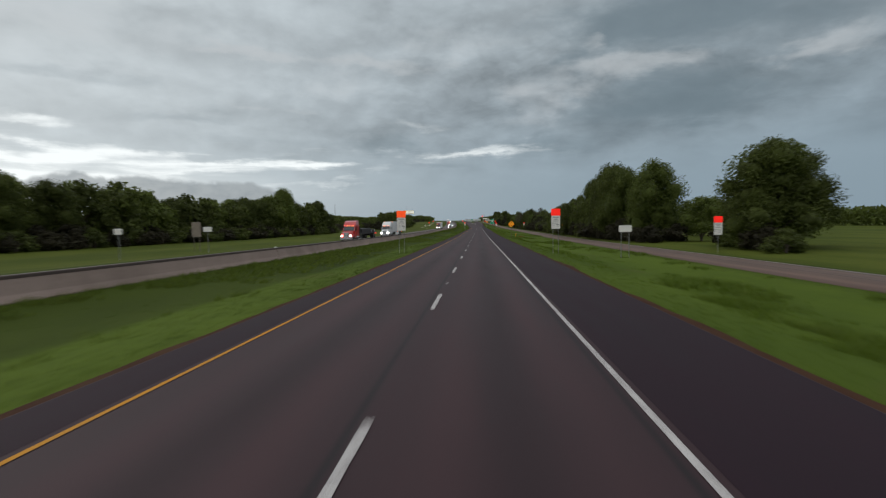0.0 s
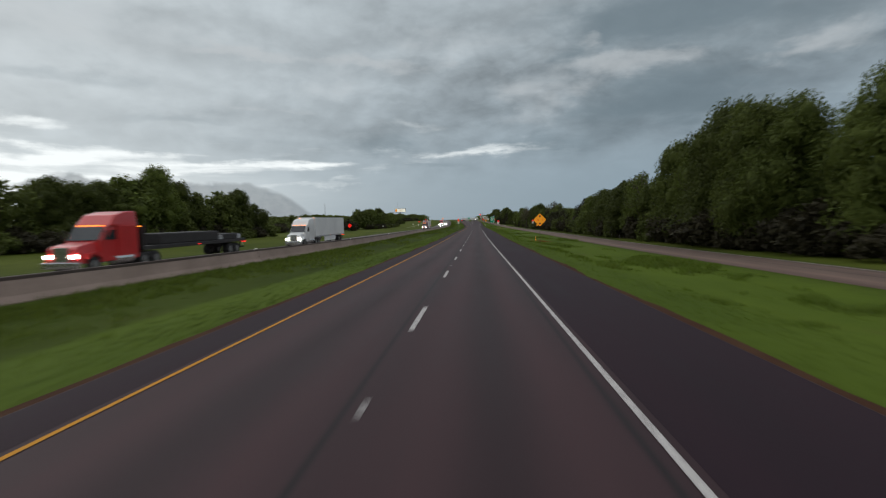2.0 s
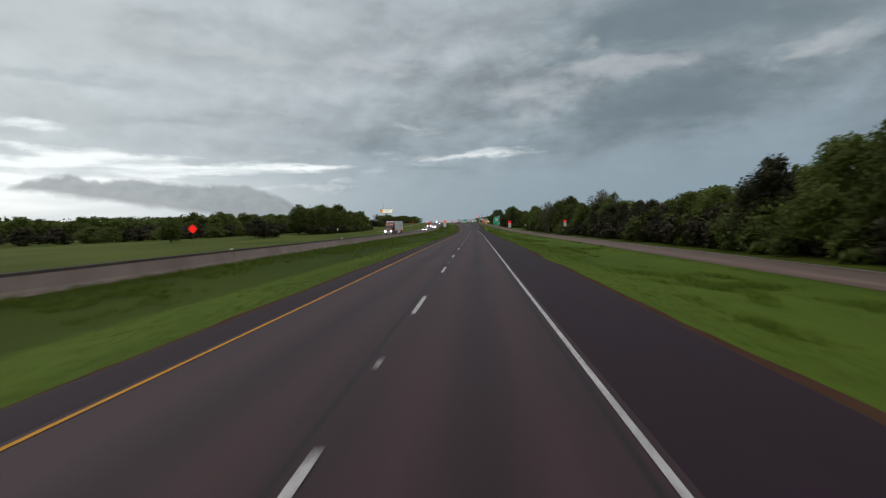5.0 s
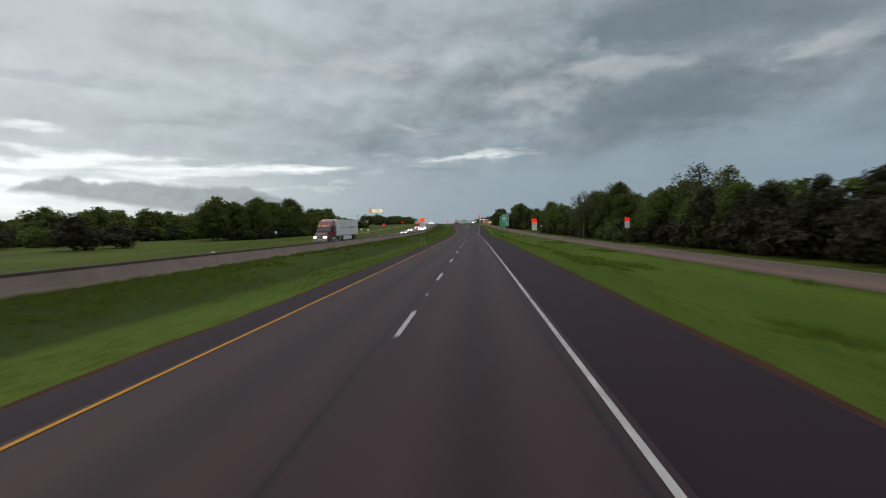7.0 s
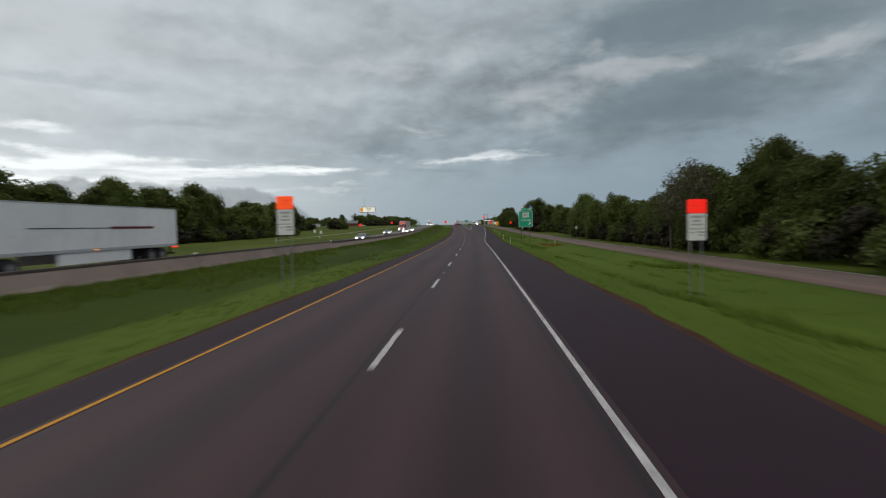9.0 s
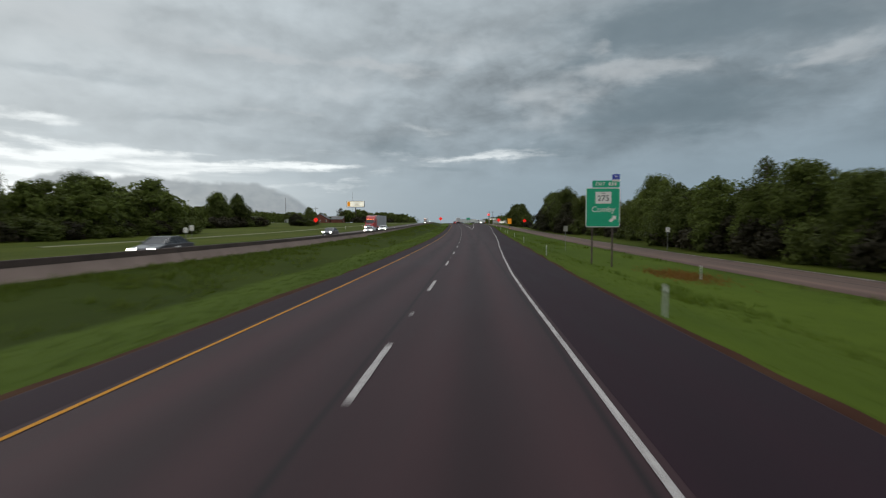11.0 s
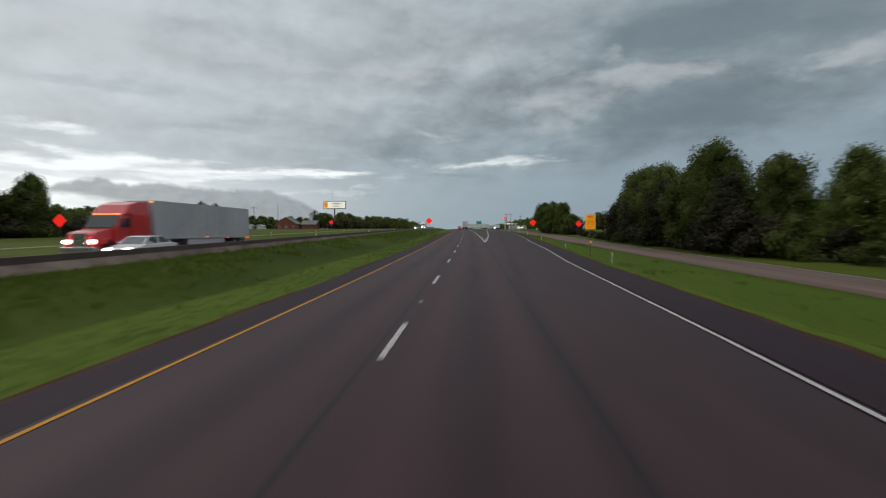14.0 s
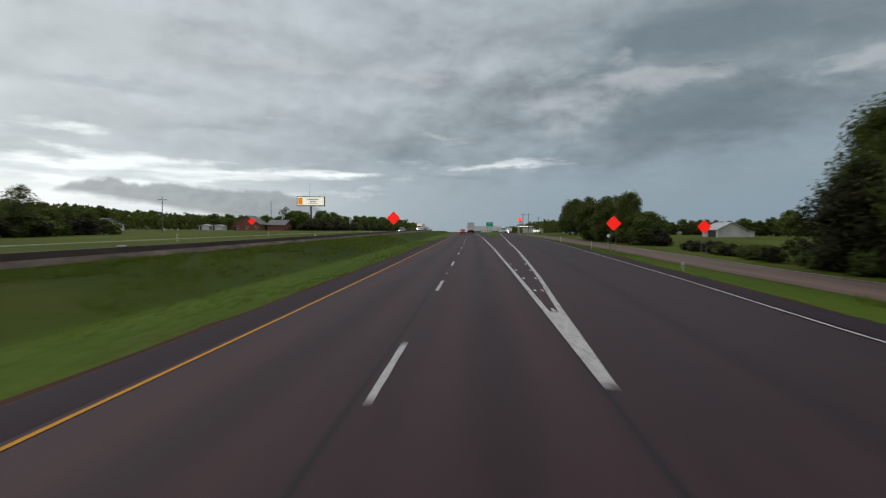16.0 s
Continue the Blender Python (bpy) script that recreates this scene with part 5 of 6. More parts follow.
def exit_sign():
    s, l = 393.9, 12.80
    ob = thing("exit_sign", stand(s, l, -0.244) @ Matrix.Scale(1.10, 4), "large green highway exit sign with white border on steel posts", "road sign")
    w, z0, z1 = 2.62, 2.32, 5.38
    zc, h = (z0 + z1) / 2, z1 - z0
    panel(ob, "border", rounded(w, h, 0.16, 0, zc), M_SIGNWHITE)
    bm = bmesh.new()
    plate(bm, rounded(w - 0.11, h - 0.11, 0.12, 0, zc), -0.006, 0.0)
    part("green_face", bm, M_GREEN, ob)
    tab = panel(ob, "exit_tab", rounded(2.10, 0.54, 0.08, 0.22, z1 + 0.29), M_GREEN)
    lettering("EXIT", 0.36, -0.22, z1 + 0.29, -0.004, M_SIGNWHITE, ob)
    for i in range(3):
        bar(ob, 0.14, 0.26, 0.50 + 0.22 * i, z1 + 0.29, -0.001, M_SIGNWHITE, "number_bar")
    bm = bmesh.new()
    plate(bm, rounded(1.22, 0.92, 0.05, 0.03, zc + 0.76), -0.014, -0.007)
    part("route_shield", bm, M_SIGNWHITE, ob, "white square route shield")
    lettering("275", 0.60, 0.03, zc + 0.70, -0.018, M_BLACK, ob)
    bar(ob, 0.30, 0.08, 0.03, zc + 1.09, -0.0145, M_GREYINK)
    lettering("Cumby", 0.62, 0.03, zc - 0.16, -0.010, M_SIGNWHITE, ob)
    bm = bmesh.new()
    c, n = (0.72, zc - 0.93), 0.30
    pts = [(0.30, 0.0), (0.30, 0.34), (-0.04, 0.34), (0.06, 0.24), (-0.26, -0.04), (-0.10, -0.20), (0.20, 0.10)]
    plate(bm, [(c[0] + x, c[1] + z - 0.05) for x, z in pts], -0.014, -0.007)
    part("arrow", bm, M_SIGNWHITE, ob)
    posts(ob, (-0.78, 0.78), side_height(s, l) - 0.3, z1 - 0.1, M_RUST, 0.12, 0.12)
    bm = bmesh.new()
    box(bm, 0.06, 0.05, 0.9, 0.98, 0.05, z1 + 0.2)
    part("bracket", bm, M_STEEL, ob)
    return ob


exit_sign()
hosp = thing("hospital_sign", stand(393.9, 12.80, -0.244) @ Matrix.Scale(1.10, 4), "small blue hospital sign with a white letter above the exit sign", "road sign")
panel(hosp, "blue_plate", rounded(0.58, 0.40, 0.04, 0.98, 6.22), M_BLUE)
panel(hosp, "white_plate", rounded(0.58, 0.17, 0.03, 0.98, 5.92), M_SIGNWHITE)
lettering("H", 0.36, 0.98, 6.22, -0.004, M_SIGNWHITE, hosp)

adv = thing("ramp_speed_sign", stand(499.5, 14.2, 0), "orange-yellow work zone sign of two plates on one post", "road sign")
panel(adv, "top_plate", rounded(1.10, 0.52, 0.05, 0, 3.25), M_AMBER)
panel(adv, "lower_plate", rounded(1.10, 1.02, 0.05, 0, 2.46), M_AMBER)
for x, z, w, h in ((-0.05, 3.32, 0.56, 0.05), (0.10, 3.19, 0.60, 0.05), (0.02, 2.80, 0.66, 0.05), (-0.24, 2.63, 0.30, 0.05), (-0.24, 2.43, 0.30, 0.05), (-0.12, 2.53, 0.05, 0.16), (0.24, 2.63, 0.30, 0.05), (0.24, 2.43, 0.30, 0.05), (0.36, 2.53, 0.05, 0.16), (0.02, 2.20, 0.54, 0.045)):
    bar(adv, w, h, x, z, -0.001, M_AMBERINK)
posts(adv, (0.0,), side_height(499.5, 14.2) - 0.3, 3.2, M_RUST, 0.10, 0.08)
panel(adv, "foot_plate", rounded(0.17, 0.24, 0.02, 0, 0.62), M_AMBER, y=-0.10)


def plain_sign(s, l, z, w, h, label, face=M_SIGNWHITE, back=M_SIGNBACK, post=M_STEEL, twin=False, lines=0):
    ob = thing("small_sign", stand(s, l, 0), label, "road sign")
    panel(ob, "plate", rounded(w, h, min(w, h) * 0.1, 0, z), face, back)
    posts(ob, (-w * 0.3, w * 0.3) if twin else (0,), side_height(s, l) - 0.2, z + h * 0.4, post, 0.07)
    for i in range(lines):
        bar(ob, w * 0.6, h * 0.12, 0, z + h * (0.25 - 0.25 * i), -0.001, M_GREYINK)
    return ob


plain_sign(58.3, 17.75, 2.0, 1.42, 0.74, "plain white rectangular sign in the grass", twin=True)
plain_sign(64.2, -35.5, 2.65, 1.22, 1.95, "back of a tall brown roadside sign", M_BROWNBACK, M_BROWNBACK, M_WOOD, True)
plain_sign(62.9, -33.25, 2.65, 1.15, 0.62, "plain white sign beside a brown sign back")
plain_sign(48.0, -34.2, 2.5, 0.85, 0.6, "small white sign beyond the opposite lanes")
plain_sign(423.5, 29.7, 1.74, 0.55, 0.62, "small white sign beside the frontage road", lines=2)
plain_sign(424.3, 15.4, 1.85, 0.60, 0.80, "grey back of a small sign on the verge", M_SIGNBACK)
plain_sign(429.2, 32.0, 1.56, 0.62, 0.72, "small white sign beside the frontage road", lines=2)
plain_sign(363.5, -53.5, 1.95, 0.62, 0.72, "small white sign in grass beyond the lanes")
plain_sign(417.4, -37.5, 1.75, 0.62, 0.72, "small white sign in grass beyond the lanes")
plain_sign(427.1, -42.0, 1.95, 0.70, 0.85, "small white sign beside far frontage road")
plain_sign(575.0, 22.0 - 3.2, 1.3, 0.35, 0.4, "small white square marker on a post")
plain_sign(690, 8.2, 3.4, 2.4, 1.5, "distant green exit sign in the gore", M_GREEN, M_SIGNBACK, M_STEEL, True, 1)


def delineator(s, l, label="slim white delineator post beside the ramp", h=0.95, group="delineators along the ramp", m=None):
    g = side_height(s, l)
    ob = thing("delineator_post", stand(s, l, g), label, "road post", group)
    bm = bmesh.new()
    plate(bm, [(-0.042, -0.1), (0.042, -0.1), (0.042, h - 0.05), (0.026, h), (-0.026, h), (-0.042, h - 0.05)], -0.012, 0.012)
    part("stake", bm, m or M_STAKE, ob)
    bm = bmesh.new()
    plate(bm, rounded(0.07, 0.17, 0.015, 0, h - 0.14), -0.018, -0.013)
    part("reflector", bm, M_REFLECT, ob)
    return ob


for s, l in ((364.5, 7.2), (394.4, 8.12), (424.9, 9.43), (454.2, 10.94), (483.6, 12.15), (514.0, 14.3), (542.6, 15.2), (573.0, 16.2), (603.0, 17.6), (633, 19.2)):
    delineator(s, l)
delineator(385.5, 17.4, "pale marker post in dry grass", 1.0, "stakes")
delineator(168.8, 13.6, "yellowish marker stake in the verge", 1.0, "stakes", M_AMBER)
delineator(178.2, 31.2, "grey wooden marker post by the frontage road", 0.9, "stakes", M_WOOD)
delineator(171.0, 31.0, "grey wooden marker post by the frontage road", 0.9, "stakes", M_WOOD)
for s in (146, 176, 385, 415, 512, 542, 572, 602):
    delineator(s, -37.2, "slim white delineator beyond the opposite lanes", 1.0, "far delineators")


# ---------------------------------------------------------------- vehicles: front towards -Y
def wheel_meshes(r, w):
    bm = bmesh.new()
    prof = [(-w / 2, r * 0.58), (-w / 2, r * 0.93), (-w * 0.38, r), (w * 0.38, r), (w / 2, r * 0.93), (w / 2, r * 0.58)]
    rings = []
    n = 20
    for i in range(n):
        a = 2 * math.pi * i / n
        rings.append([bm.verts.new((x, q * math.cos(a), q * math.sin(a))) for x, q in prof])
    for i in range(n):
        for j in range(len(prof) - 1):
            bm.faces.new((rings[i][j], rings[i][j + 1], rings[(i + 1) % n][j + 1], rings[(i + 1) % n][j]))
    bmesh.ops.recalc_face_normals(bm, faces=bm.faces[:])
    tyre = bpy.data.meshes.new("tyre")
    bm.to_mesh(tyre)
    bm.free()
    tyre.materials.append(M_RUBBER)
    bm = bmesh.new()
    tube(bm, r * 0.6, r * 0.6, (-w * 0.40, 0, 0), (w * 0.40, 0, 0), 16)
    tube(bm, r * 0.24, r * 0.18, (-w * 0.56, 0, 0), (w * 0.56, 0, 0), 10)
    rim = bpy.data.meshes.new("rim")
    bm.to_mesh(rim)
    bm.free()
    rim.materials.append(M_STEEL)
    return tyre, rim


TRUCK_WHEEL = wheel_meshes(0.51, 0.30)
CAR_WHEEL = wheel_meshes(0.33, 0.22)


def wheel(parent, meshes, x, y, r):
    t = part("wheel", meshes[0], None, parent)
    t.location = (x, y, r)
    part("rim", meshes[1], None, t)
    return t


def simple(name, parent, material, fn, label=""):
    bm = bmesh.new()
    fn(bm)
    return part(name, bm, material, parent, label)


def semi(m, paint, trailer_paint, label, flatbed=False, rear=False, stripe=False):
    """Conventional tractor with sleeper, and its trailer."""
    ob = thing("semi_truck", m, label, "truck", "trucks on the highway")
    # tractor
    simple("hood", ob, paint, lambda bm: side_profile(bm, [(0.12, 0.62), (0.02, 0.85), (0.10, 1.52), (0.30, 1.70), (1.95, 1.98), (1.95, 0.62)], 2.05, 0.06, lambda z: 1.0 if z < 1.2 else 0.86))
    simple("cab", ob, paint, lambda bm: side_profile(bm, [(1.80, 0.62), (1.80, 1.96), (2.45, 2.88), (3.4, 3.0), (3.4, 0.62)], 2.30, 0.06, lambda z: 1.0 if z < 2.2 else 0.93))
    simple("sleeper", ob, paint, lambda bm: side_profile(bm, [(3.3, 0.66), (3.3, 2.95), (5.3, 2.95), (5.3, 0.66)], 2.42, 0.06))
    simple("roof_fairing", ob, paint, lambda bm: side_profile(bm, [(2.55, 2.88), (3.25, 3.62), (4.3, 3.86), (5.35, 3.90), (5.35, 2.88)], 2.36, 0.10, lambda z: 1.0 if z < 3.0 else 0.92))
    simple("windscreen", ob, M_GLASS, lambda bm: box(bm, 2.02, 0.03, 1.02, 0, 0, 0, 0.004)).matrix_local = Matrix.Translation((0, 1.765, 2.00)) @ Matrix.Rotation(radians(-35.3), 4, "X")
    for x in (-1, 1):
        simple("side_window", ob, M_GLASS, lambda bm: plate(bm, [(-0.45, 0.0), (0.42, 0.0), (0.42, 0.62), (0.0, 0.62)], -0.008, 0.008)).matrix_local = Matrix.Translation((x * 1.14, 2.80, 2.02)) @ Matrix.Rotation(radians(90), 4, "Z")
        simple("headlight", ob, M_HEADLIGHT, lambda bm: box(bm, 0.36, 0.12, 0.20, x * 0.84, 0.03, 0.98, 0.04))
        simple("mirror", ob, M_CHASSIS, lambda bm: box(bm, 0.10, 0.14, 0.62, x * 1.40, 1.95, 2.02, 0.03))
        simple("fuel_tank", ob, M_CHROME, lambda bm: tube(bm, 0.32, 0.32, (x * 0.98, 3.0, 0.70), (x * 0.98, 4.7, 0.70), 14))
        simple("front_fender", ob, paint, lambda bm: side_profile(bm, [(0.55, 0.90), (0.75, 1.22), (1.25, 1.32), (1.75, 1.20), (1.95, 0.90), (1.80, 0.90), (1.25, 1.18), (0.72, 0.90)], 0.36, 0.02)).location = (x * 1.03, 0, 0)
    simple("bumper", ob, M_CHROME, lambda bm: box(bm, 2.36, 0.24, 0.40, 0, -0.02, 0.36, 0.06))
    simple("grille", ob, M_CHROME, lambda bm: box(bm, 0.98, 0.05, 0.86, 0, 0.02, 0.78, 0.02))
    simple("marker_lights", ob, M_MARKER, lambda bm: [box(bm, 0.16, 0.10, 0.07, x, 2.48, 2.89, 0.02) for x in (-0.8, -0.4, 0, 0.4, 0.8)])
    simple("chassis", ob, M_CHASSIS, lambda bm: (box(bm, 0.9, 8.2, 0.28, 0, 4.2, 0.62), box(bm, 2.3, 1.2, 0.5, 0, 6.6, 0.55, 0.05)))
    for y in (1.25, 5.9, 7.2):
        for x in ((-1.03, 1.03) if y < 2 else (-1.10, -0.76, 0.76, 1.10)):
            wheel(ob, TRUCK_WHEEL, x, y, 0.51)
    # trailer
    y0, y1 = 5.75, 21.6
    if flatbed:
        simple("deck", ob, M_CHASSIS, lambda bm: (box(bm, 2.55, y1 - y0, 0.30, 0, (y0 + y1) / 2, 1.12, 0.03), box(bm, 2.5, 0.12, 1.5, 0, y0 + 0.2, 1.4, 0.03)))
        simple("dark_load", ob, M_CHASSIS, lambda bm: (box(bm, 2.3, 8.6, 0.85, 0, 12.2, 1.42, 0.10), box(bm, 2.2, 3.0, 0.55, 0, 18.9, 1.42, 0.08)), "dark tarped load")
        for y in (20.5, 16.9):
            simple("load_end", ob, M_TRAILERGREY, lambda bm: box(bm, 2.32, 0.6, 0.42, 0, y, 1.45, 0.03))
    else:
        simple("trailer_box", ob, trailer_paint, lambda bm: box(bm, 2.58, y1 - y0, 2.86, 0, (y0 + y1) / 2, 1.16, 0.045))
        simple("bottom_rail", ob, M_TRAILERGREY, lambda bm: box(bm, 2.60, y1 - y0 - 0.1, 0.20, 0, (y0 + y1) / 2, 1.12, 0.02))
        simple("top_rail", ob, M_TRAILERGREY, lambda bm: box(bm, 2.60, y1 - y0 - 0.1, 0.09, 0, (y0 + y1) / 2, 3.94, 0.02))
        for x in (-1, 1):
            simple("side_skirt", ob, trailer_paint, lambda bm: box(bm, 0.04, 6.2, 0.72, x * 1.22, 13.2, 0.42, 0.01))
            for i in range(12):
                simple("side_post", ob, trailer_paint, lambda bm: box(bm, 0.02, 0.06, 2.60, x * 1.292, y0 + 1.2 + i * 1.24, 1.32))
            if stripe:
                simple("stripe", ob, M_MAROON, lambda bm: box(bm, 0.012, 4.4, 0.16, x * 1.309, 16.5, 2.52))
                simple("stripe", ob, M_CHASSIS, lambda bm: box(bm, 0.012, 6.0, 0.05, x * 1.309, 11.2, 2.56))
        simple("doors", ob, trailer_paint, lambda bm: (box(bm, 1.22, 0.05, 2.60, -0.63, y1 + 0.02, 1.28, 0.02), box(bm, 1.22, 0.05, 2.60, 0.63, y1 + 0.02, 1.28, 0.02)))
        for x in (-0.95, -0.32, 0.32, 0.95):
            simple("lock_rod", ob, M_STEEL, lambda bm: tube(bm, 0.018, 0.018, (x, y1 + 0.07, 1.3), (x, y1 + 0.07, 3.9), 6))
    simple("bogie", ob, M_CHASSIS, lambda bm: (box(bm, 1.2, 3.4, 0.30, 0, 19.2, 0.72), box(bm, 2.2, 0.10, 0.14, 0, y1 - 0.1, 0.50), box(bm, 0.1, 0.1, 0.6, -0.7, y1 - 0.1, 0.55), box(bm, 0.1, 0.1, 0.6, 0.7, y1 - 0.1, 0.55)))
    for y in (18.5, 19.8):
        for x in (-1.10, -0.76, 0.76, 1.10):
            wheel(ob, TRUCK_WHEEL, x, y, 0.51)
    for x in (-1.05, 1.05):
        simple("tail_light", ob, M_TAIL, lambda bm: box(bm, 0.34, 0.06, 0.12, x, y1 + 0.05, 1.02, 0.02))
        simple("side_marker", ob, M_TAIL if flatbed else M_MARKER, lambda bm: box(bm, 0.03, 0.14, 0.06, x * 1.245, 13.0, 1.20))
        simple("top_marker", ob, M_MARKER, lambda bm: box(bm, 0.20, 0.04, 0.06, x, y0 - 0.02, 3.9 if not flatbed else 2.8))
    return ob


def car(m, paint, label, tall=0.0, tail=False):
    ob = thing("car", m, label, "car", "cars on the highway")
    h = tall
    simple("body", ob, paint, lambda bm: side_profile(bm, [(0.05, 0.30), (0.0, 0.55), (0.10, 0.74), (1.35, 0.98 + h * 0.3), (4.0, 1.04 + h * 0.4), (4.68, 0.96 + h * 0.4), (4.75, 0.60), (4.68, 0.30)], 1.80, 0.07))
    simple("cabin", ob, M_GLASS, lambda bm: side_profile(bm, [(1.20, 0.95 + h * 0.3), (2.02, 1.40 + h), (3.30, 1.43 + h), (4.30, 1.00 + h * 0.4)], 1.62, 0.05, lambda z: 1.0 if z < 1.15 + h * 0.5 else 0.84))
    simple("roof", ob, paint, lambda bm: side_profile(bm, [(1.98, 1.39 + h), (2.1, 1.46 + h), (3.25, 1.48 + h), (3.42, 1.40 + h)], 1.36, 0.03))
    for x in (-1, 1):
        for ya, yb in ((1.28, 2.02), (4.22, 3.34)):
            simple("pillar", ob, paint, lambda bm: tube(bm, 0.045, 0.04, (x * 0.80, ya, 0.98 + h * 0.3), (x * 0.67, yb, 1.43 + h), 6))
        simple("pillar", ob, paint, lambda bm: tube(bm, 0.045, 0.04, (x * 0.82, 2.75, 1.0 + h * 0.3), (x * 0.68, 2.70, 1.45 + h), 6))
        simple("headlight", ob, M_HEADLIGHT if not tail else M_CHROME, lambda bm: box(bm, 0.34, 0.10, 0.14, x * 0.66, 0.04, 0.60, 0.03))
        simple("tail_light", ob, M_TAIL, lambda bm: box(bm, 0.40, 0.08, 0.14, x * 0.62, 4.72, 0.74 + h * 0.3, 0.03))
        simple("mirror", ob, paint, lambda bm: box(bm, 0.16, 0.10, 0.12, x * 0.98, 1.55, 1.0 + h * 0.3, 0.03))
        for y in (0.92, 3.78):
            wheel(ob, CAR_WHEEL, x * 0.79, y, 0.33)
    return ob


def opp(s):
    return lerp_table(OPP, s) + 0.003


semi(stand(93.0, -23.2, opp(93)), M_TRUCKRED, M_TRAILER, "red semi truck pulling a dark loaded flatbed trailer, lights on", True)
semi(stand(131.6, -23.2, opp(131)), M_TRUCKWHITE, M_TRAILER, "white semi truck with a plain white box trailer, lights on")
semi(stand(304.0, -23.2, opp(304)), M_MAROON, M_TRAILER, "maroon semi truck with a striped white box trailer, lights on", stripe=True)
semi(stand(475.5, -23.2, opp(475)), M_TRUCKRED, M_TRAILERGREY, "red semi truck with a grey box trailer, lights on")
semi(stand(760, -23.2, opp(760)), M_TRUCKWHITE, M_TRAILER, "distant white semi truck with headlights on")
car(stand(455.2, -19.6, opp(455)), M_CARWHITE, "white sedan driving in the opposite inner lane")
car(stand(474.0, -19.6, opp(474)), M_CARWHITE, "white sedan with headlights on in the opposite inner lane")
car(stand(436.5, -23.2, opp(436)), M_CARDARK, "dark sedan driving in the opposite outer lane")
car(stand(381.0, -19.6, opp(381)), M_CARDARK, "dark car with headlights on in the opposite inner lane")
car(stand(660, -19.6, opp(660)), M_CARDARK, "distant dark car with headlights on", 0.25)
car(stand(725, -19.6, opp(725)), M_CARWHITE, "distant white car with headlights on")
semi(stand(722.0, 1.75, 0.005, 180), M_TRUCKWHITE, M_TRAILER, "white box trailer of a semi truck driving ahead")
car(stand(672.0, -1.2, 0.005, 180), M_CARRED, "red car with tail lights on driving ahead", 0.2, True)


# ---------------------------------------------------------------- buildings and tall things far ahead
def gable_house(name, s, l, w, d, wall_h, roof_h, wall_m, roof_m, label, turn=0.0, windows=3, door=True):
    z = side_height(s, l)
    ob = thing(name, stand(s, l, z, turn), label, "building")
    simple("wall", ob, wall_m, lambda bm: (box(bm, w, d, wall_h + 0.3, 0, 0, -0.3), plate(bm, [(-w / 2, wall_h), (w / 2, wall_h), (0, wall_h + roof_h * 0.96)], -d / 2, -d / 2 + 0.2), plate(bm, [(-w / 2, wall_h), (w / 2, wall_h), (0, wall_h + roof_h * 0.96)], d / 2 - 0.2, d / 2)))
    for sgn in (-1, 1):
        def slope(bm):
            e = 0.45
            k = roof_h / (w / 2)
            pts = [(0, wall_h + roof_h + 0.08), (sgn * (w / 2 + e), wall_h - e * k + 0.08), (sgn * (w / 2 + e), wall_h - e * k - 0.08), (0, wall_h + roof_h - 0.10)]
            plate(bm, pts, -d / 2 - e, d / 2 + e)
        simple("roof", ob, roof_m, slope)
    for i in range(windows):
        x = (i + 0.5) * w / windows - w / 2 + 0.5
        win = simple("window", ob, M_SIGNWHITE, lambda bm: plate(bm, rounded(1.1, 1.3, 0.02, x, 1.5, 1), -d / 2 - 0.05, -d / 2 + 0.01))
        simple("pane", win, M_GLASS, lambda bm: plate(bm, rounded(0.92, 1.12, 0.01, x, 1.5, 1), -d / 2 - 0.06, -d / 2 - 0.045))
    if door:
        simple("door", ob, M_CHASSIS, lambda bm: plate(bm, rounded(0.95, 2.05, 0.01, -w / 2 + 1.0, 1.02, 1), -d / 2 - 0.05, -d / 2 + 0.01))
    return ob


gable_house("brick_house", 755, -106, 13, 11, 3.2, 4.0, M_BRICK, M_SHINGLE, "red brick house with a grey gabled roof among trees", 0, 3)
gable_house("brick_house", 762, -94, 11, 9, 2.9, 2.4, M_BRICK, M_SHINGLE, "low red brick annex with a dark roof", 90, 3)
gable_house("shed", 772, -137, 5.5, 5, 2.3, 0.7, M_SIDING, M_TINROOF, "small white metal shed on grass", 0, 0)
gable_house("shed", 773, -130.5, 5.5, 5, 2.2, 0.7, M_SIDING, M_TINROOF, "small white metal shed on grass", 0, 0)
gable_house("house", 682, -131, 15, 10, 2.4, 1.9, M_SIDING, M_SHINGLE, "pale house with a grey roof among trees", 90, 4)
barn = gable_house("barn", 676, 83, 8.4, 11.5, 2.5, 2.2, M_BARNWALL, M_TINROOF, "old grey-white barn with a tin roof and open side bay", -3, 0, False)
# Thin black box on the wall in place of the bay's shaded inside.
simple("bay_shade_box", barn, M_CHASSIS, lambda bm: box(bm, 0.10, 5.6, 2.1, -4.2, -1.6, 0.0), "dark box standing in for the shade inside an open bay")
simple("lean_to", barn, M_BARNWALL, lambda bm: side_profile(bm, [(-4.2, 0.0), (-4.2, 1.9), (3.6, 1.9), (3.6, 0.0)], 3.4, 0.03)).location = (5.85, 0, 0)
simple("lean_to_roof", barn, M_TINROOF, lambda bm: box(bm, 3.9, 8.4, 0.10, 0, 0, 0, 0.01)).matrix_local = Matrix.Translation((5.95, -0.3, 2.05)) @ Matrix.Rotation(radians(10), 4, "Y")


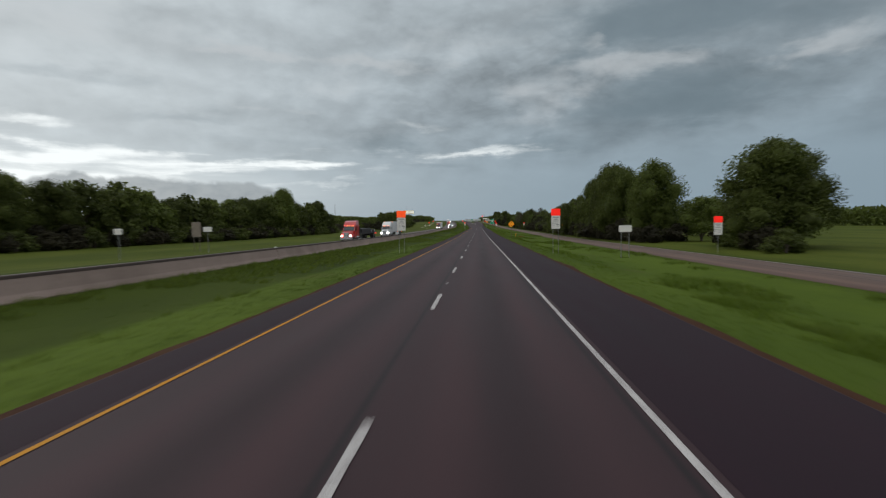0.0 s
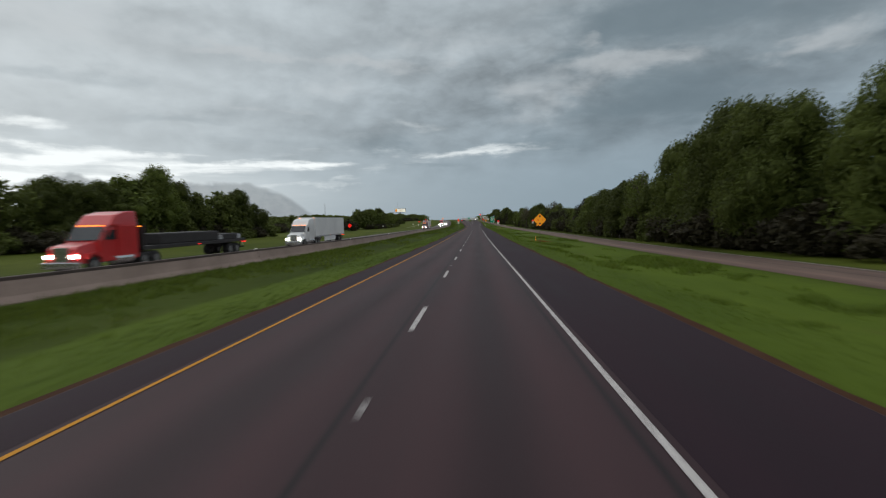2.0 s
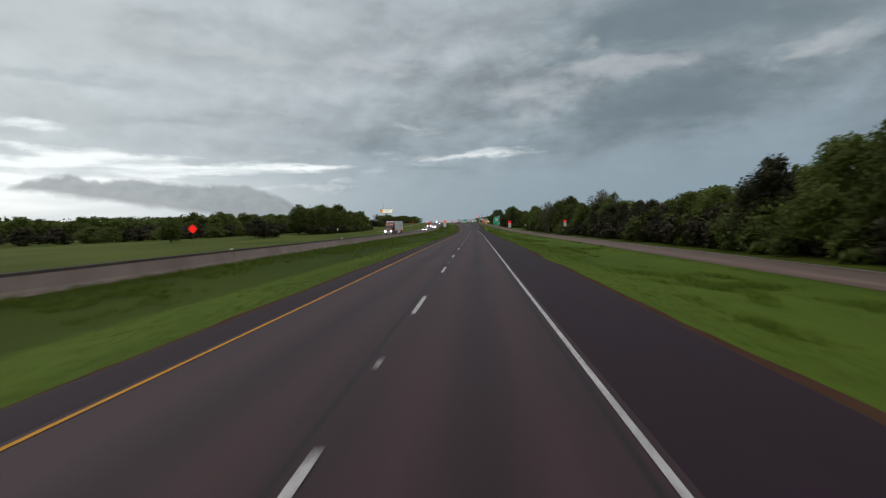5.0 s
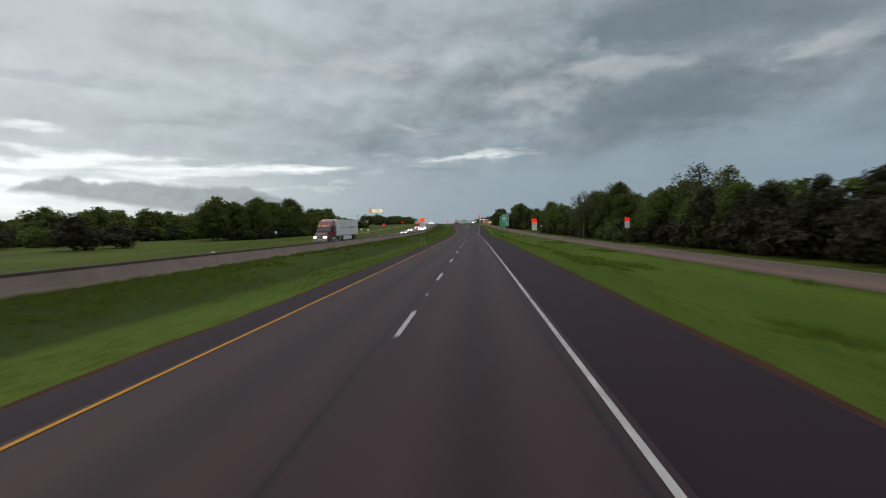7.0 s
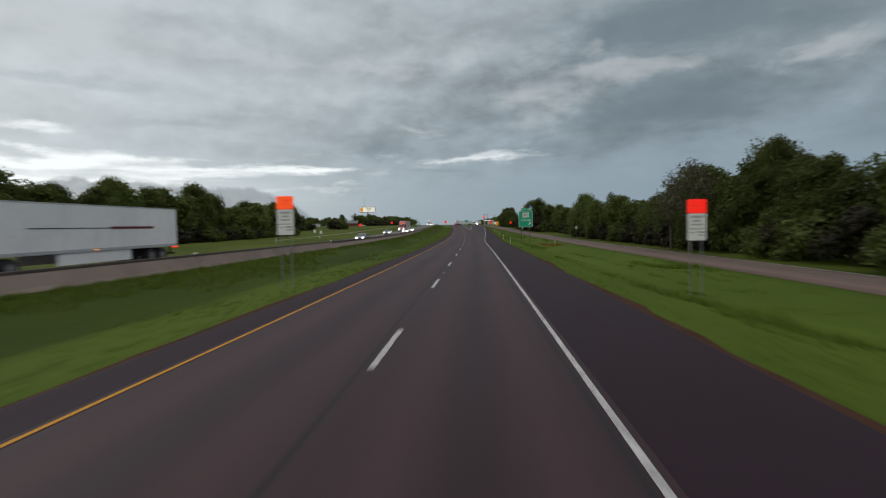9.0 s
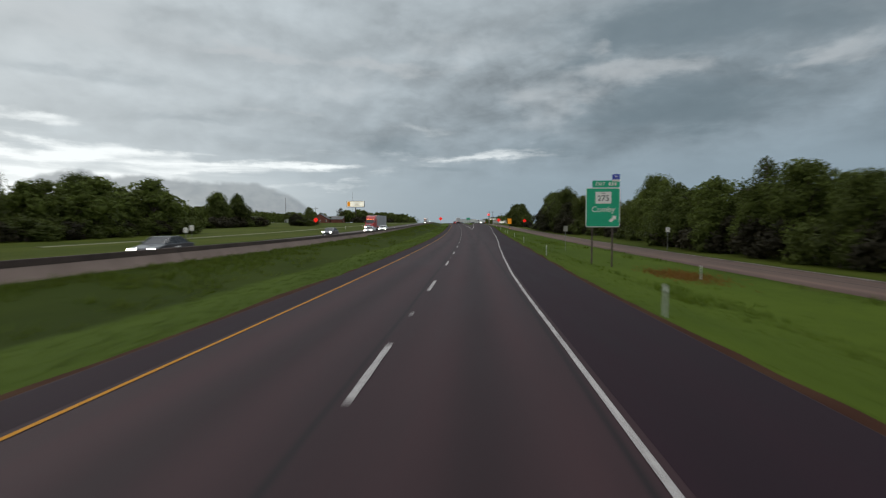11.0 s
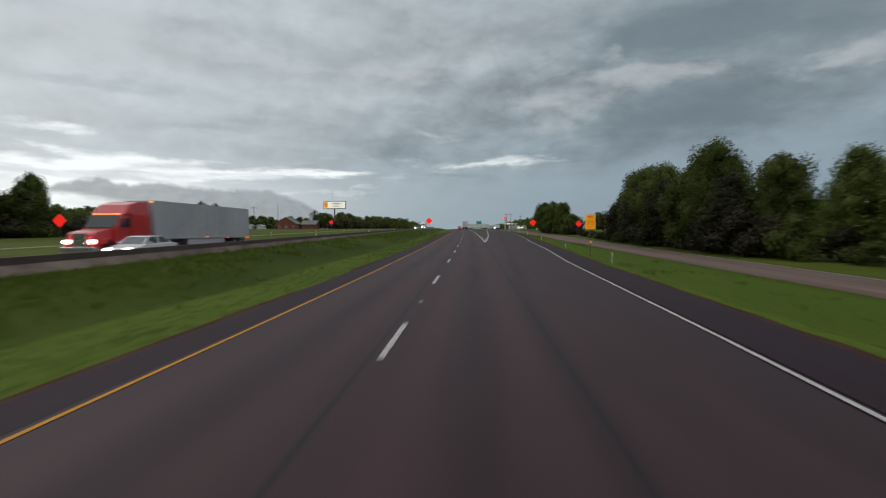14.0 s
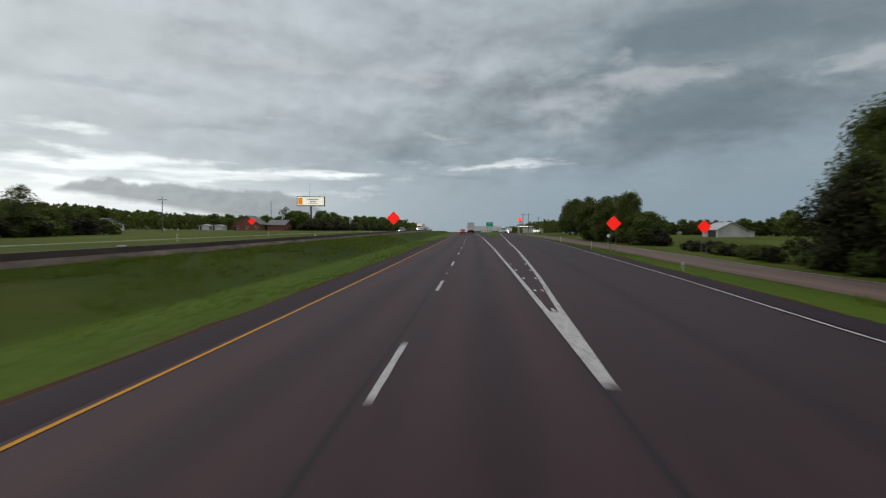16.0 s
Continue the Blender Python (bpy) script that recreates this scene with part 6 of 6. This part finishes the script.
def billboard():
    s, l = 774.6, -82.0
    ob = thing("billboard", stand(s, l, side_height(s, l)), "lit cream billboard on a tall steel pole", "billboard")
    zc = 15.6
    simple("pole", ob, M_RUST, lambda bm: tube(bm, 0.45, 0.40, (0, 0.8, -0.5), (0, 0.8, zc - 2.0), 14))
    simple("board_frame", ob, M_CHASSIS, lambda bm: box(bm, 14.9, 1.0, 5.0, 0, 0.8, zc - 2.5, 0.08))
    simple("face", ob, M_BOARDFACE, lambda bm: plate(bm, rounded(14.2, 4.3, 0.1, 0, zc), 0.22, 0.29))
    simple("catwalk", ob, M_STEEL, lambda bm: box(bm, 14.9, 0.7, 0.10, 0, -0.2, zc - 2.7))
    simple("picture_block", ob, M_AMBER, lambda bm: plate(bm, rounded(2.4, 3.6, 0.3, -5.6, zc), 0.205, 0.218))
    for x, z, w, h in ((1.2, 0.95, 6.2, 0.5), (1.2, -0.1, 3.4, 0.5), (1.2, -1.1, 5.0, 0.35)):
        bar(ob, w, h, x, zc + z, 0.215, M_GREYINK)
    for x in (-5, -1.7, 1.7, 5):
        simple("lamp_arm", ob, M_STEEL, lambda bm: tube(bm, 0.04, 0.04, (x, 0.3, zc - 2.4), (x, -1.2, zc - 2.9), 6))
    return ob


billboard()


def mast(name, s, l, h, label, r=0.16, cross=True):
    ob = thing(name, stand(s, l, side_height(s, l)), label, "pole")
    simple("pole", ob, M_WOOD, lambda bm: tube(bm, r, r * 0.6, (0, 0, -0.5), (0, 0, h), 8))
    if cross:
        simple("crossarm", ob, M_WOOD, lambda bm: box(bm, 2.6, 0.12, 0.14, 0, 0.12, h - 0.9))
        for x in (-1.1, 0.2, 1.1):
            simple("insulator", ob, M_STEEL, lambda bm: tube(bm, 0.05, 0.03, (x, 0.12, h - 0.76), (x, 0.12, h - 0.50), 6))
    return ob


mast("utility_pole", 640, -81.3, 9.6, "wooden utility pole beyond the opposite lanes")
mast("utility_pole", 770, 29.5, 10.6, "wooden utility pole with crossarm near the ramp", 0.2)
mast("utility_pole", 772, 32.5, 10.6, "wooden utility pole with crossarm near the ramp", 0.2)
mast("utility_pole", 812, 44, 10.0, "wooden utility pole with crossarm")
mast("utility_pole", 905, -64, 10.0, "wooden utility pole with crossarm")
mast("radio_mast", 1300, -290, 46, "thin distant radio mast", 0.55, False)
mast("radio_mast", 790, -87, 26.5, "thin tall mast behind the billboard", 0.10, False)


def canopy(s, l):
    ob = thing("fuel_canopy", stand(s, l, side_height(s, l)), "lit white fuel station canopy far down the road", "building")
    simple("roof_slab", ob, M_SIDING, lambda bm: box(bm, 12, 9, 0.8, 0, 0, 4.4, 0.05))
    simple("lit_fascia", ob, M_CANOPYLIGHT, lambda bm: box(bm, 7.0, 0.08, 0.5, -1.5, -4.56, 4.55))
    for x in (-4.5, 4.5):
        for y in (-3, 3):
            simple("column", ob, M_SIDING, lambda bm: box(bm, 0.5, 0.5, 4.7, x, y, -0.1, 0.03))
    simple("shop", ob, M_SIDING, lambda bm: box(bm, 15, 8, 3.6, 8, 12, -0.1, 0.05))
    simple("shop_window", ob, M_CANOPYLIGHT, lambda bm: box(bm, 5, 0.08, 1.2, 10, 7.96, 1.0))
    return ob


canopy(890, 46)
ps = thing("pole_sign", stand(812, 33, side_height(812, 33)), "tall lit red sign on a pole by the fuel station", "sign")
simple("pole", ps, M_STEEL, lambda bm: tube(bm, 0.22, 0.2, (0, 0, -0.3), (0, 0, 8.6), 10))
simple("red_panel", ps, M_SIGNLIGHT, lambda bm: box(bm, 2.0, 0.4, 1.7, 0, 0, 7.4, 0.06))
simple("green_panel", ps, M_GREEN, lambda bm: box(bm, 1.6, 0.4, 0.7, 0.3, 0, 6.5, 0.05))
semi(stand(800, 24.5, side_height(800, 24.5) + 0.1, 60), M_TRUCKWHITE, M_TRAILER, "white semi truck standing near the fuel station")
semi(stand(905, 17.0, side_height(905, 25) + 0.06, -82), M_TRUCKWHITE, M_TRAILER, "white semi truck turning far ahead")
row_of_trees(768, 800, 6.0, lambda s: -92, lambda s: 10.5, ["mid0", "mid2", "far1"], LEFT, "trees round the billboard", 4.0, (0.8, 1.0))
plant("bare0", 768, -93, 12.5, 1.1, 45, "half-bare tree beside the billboard")
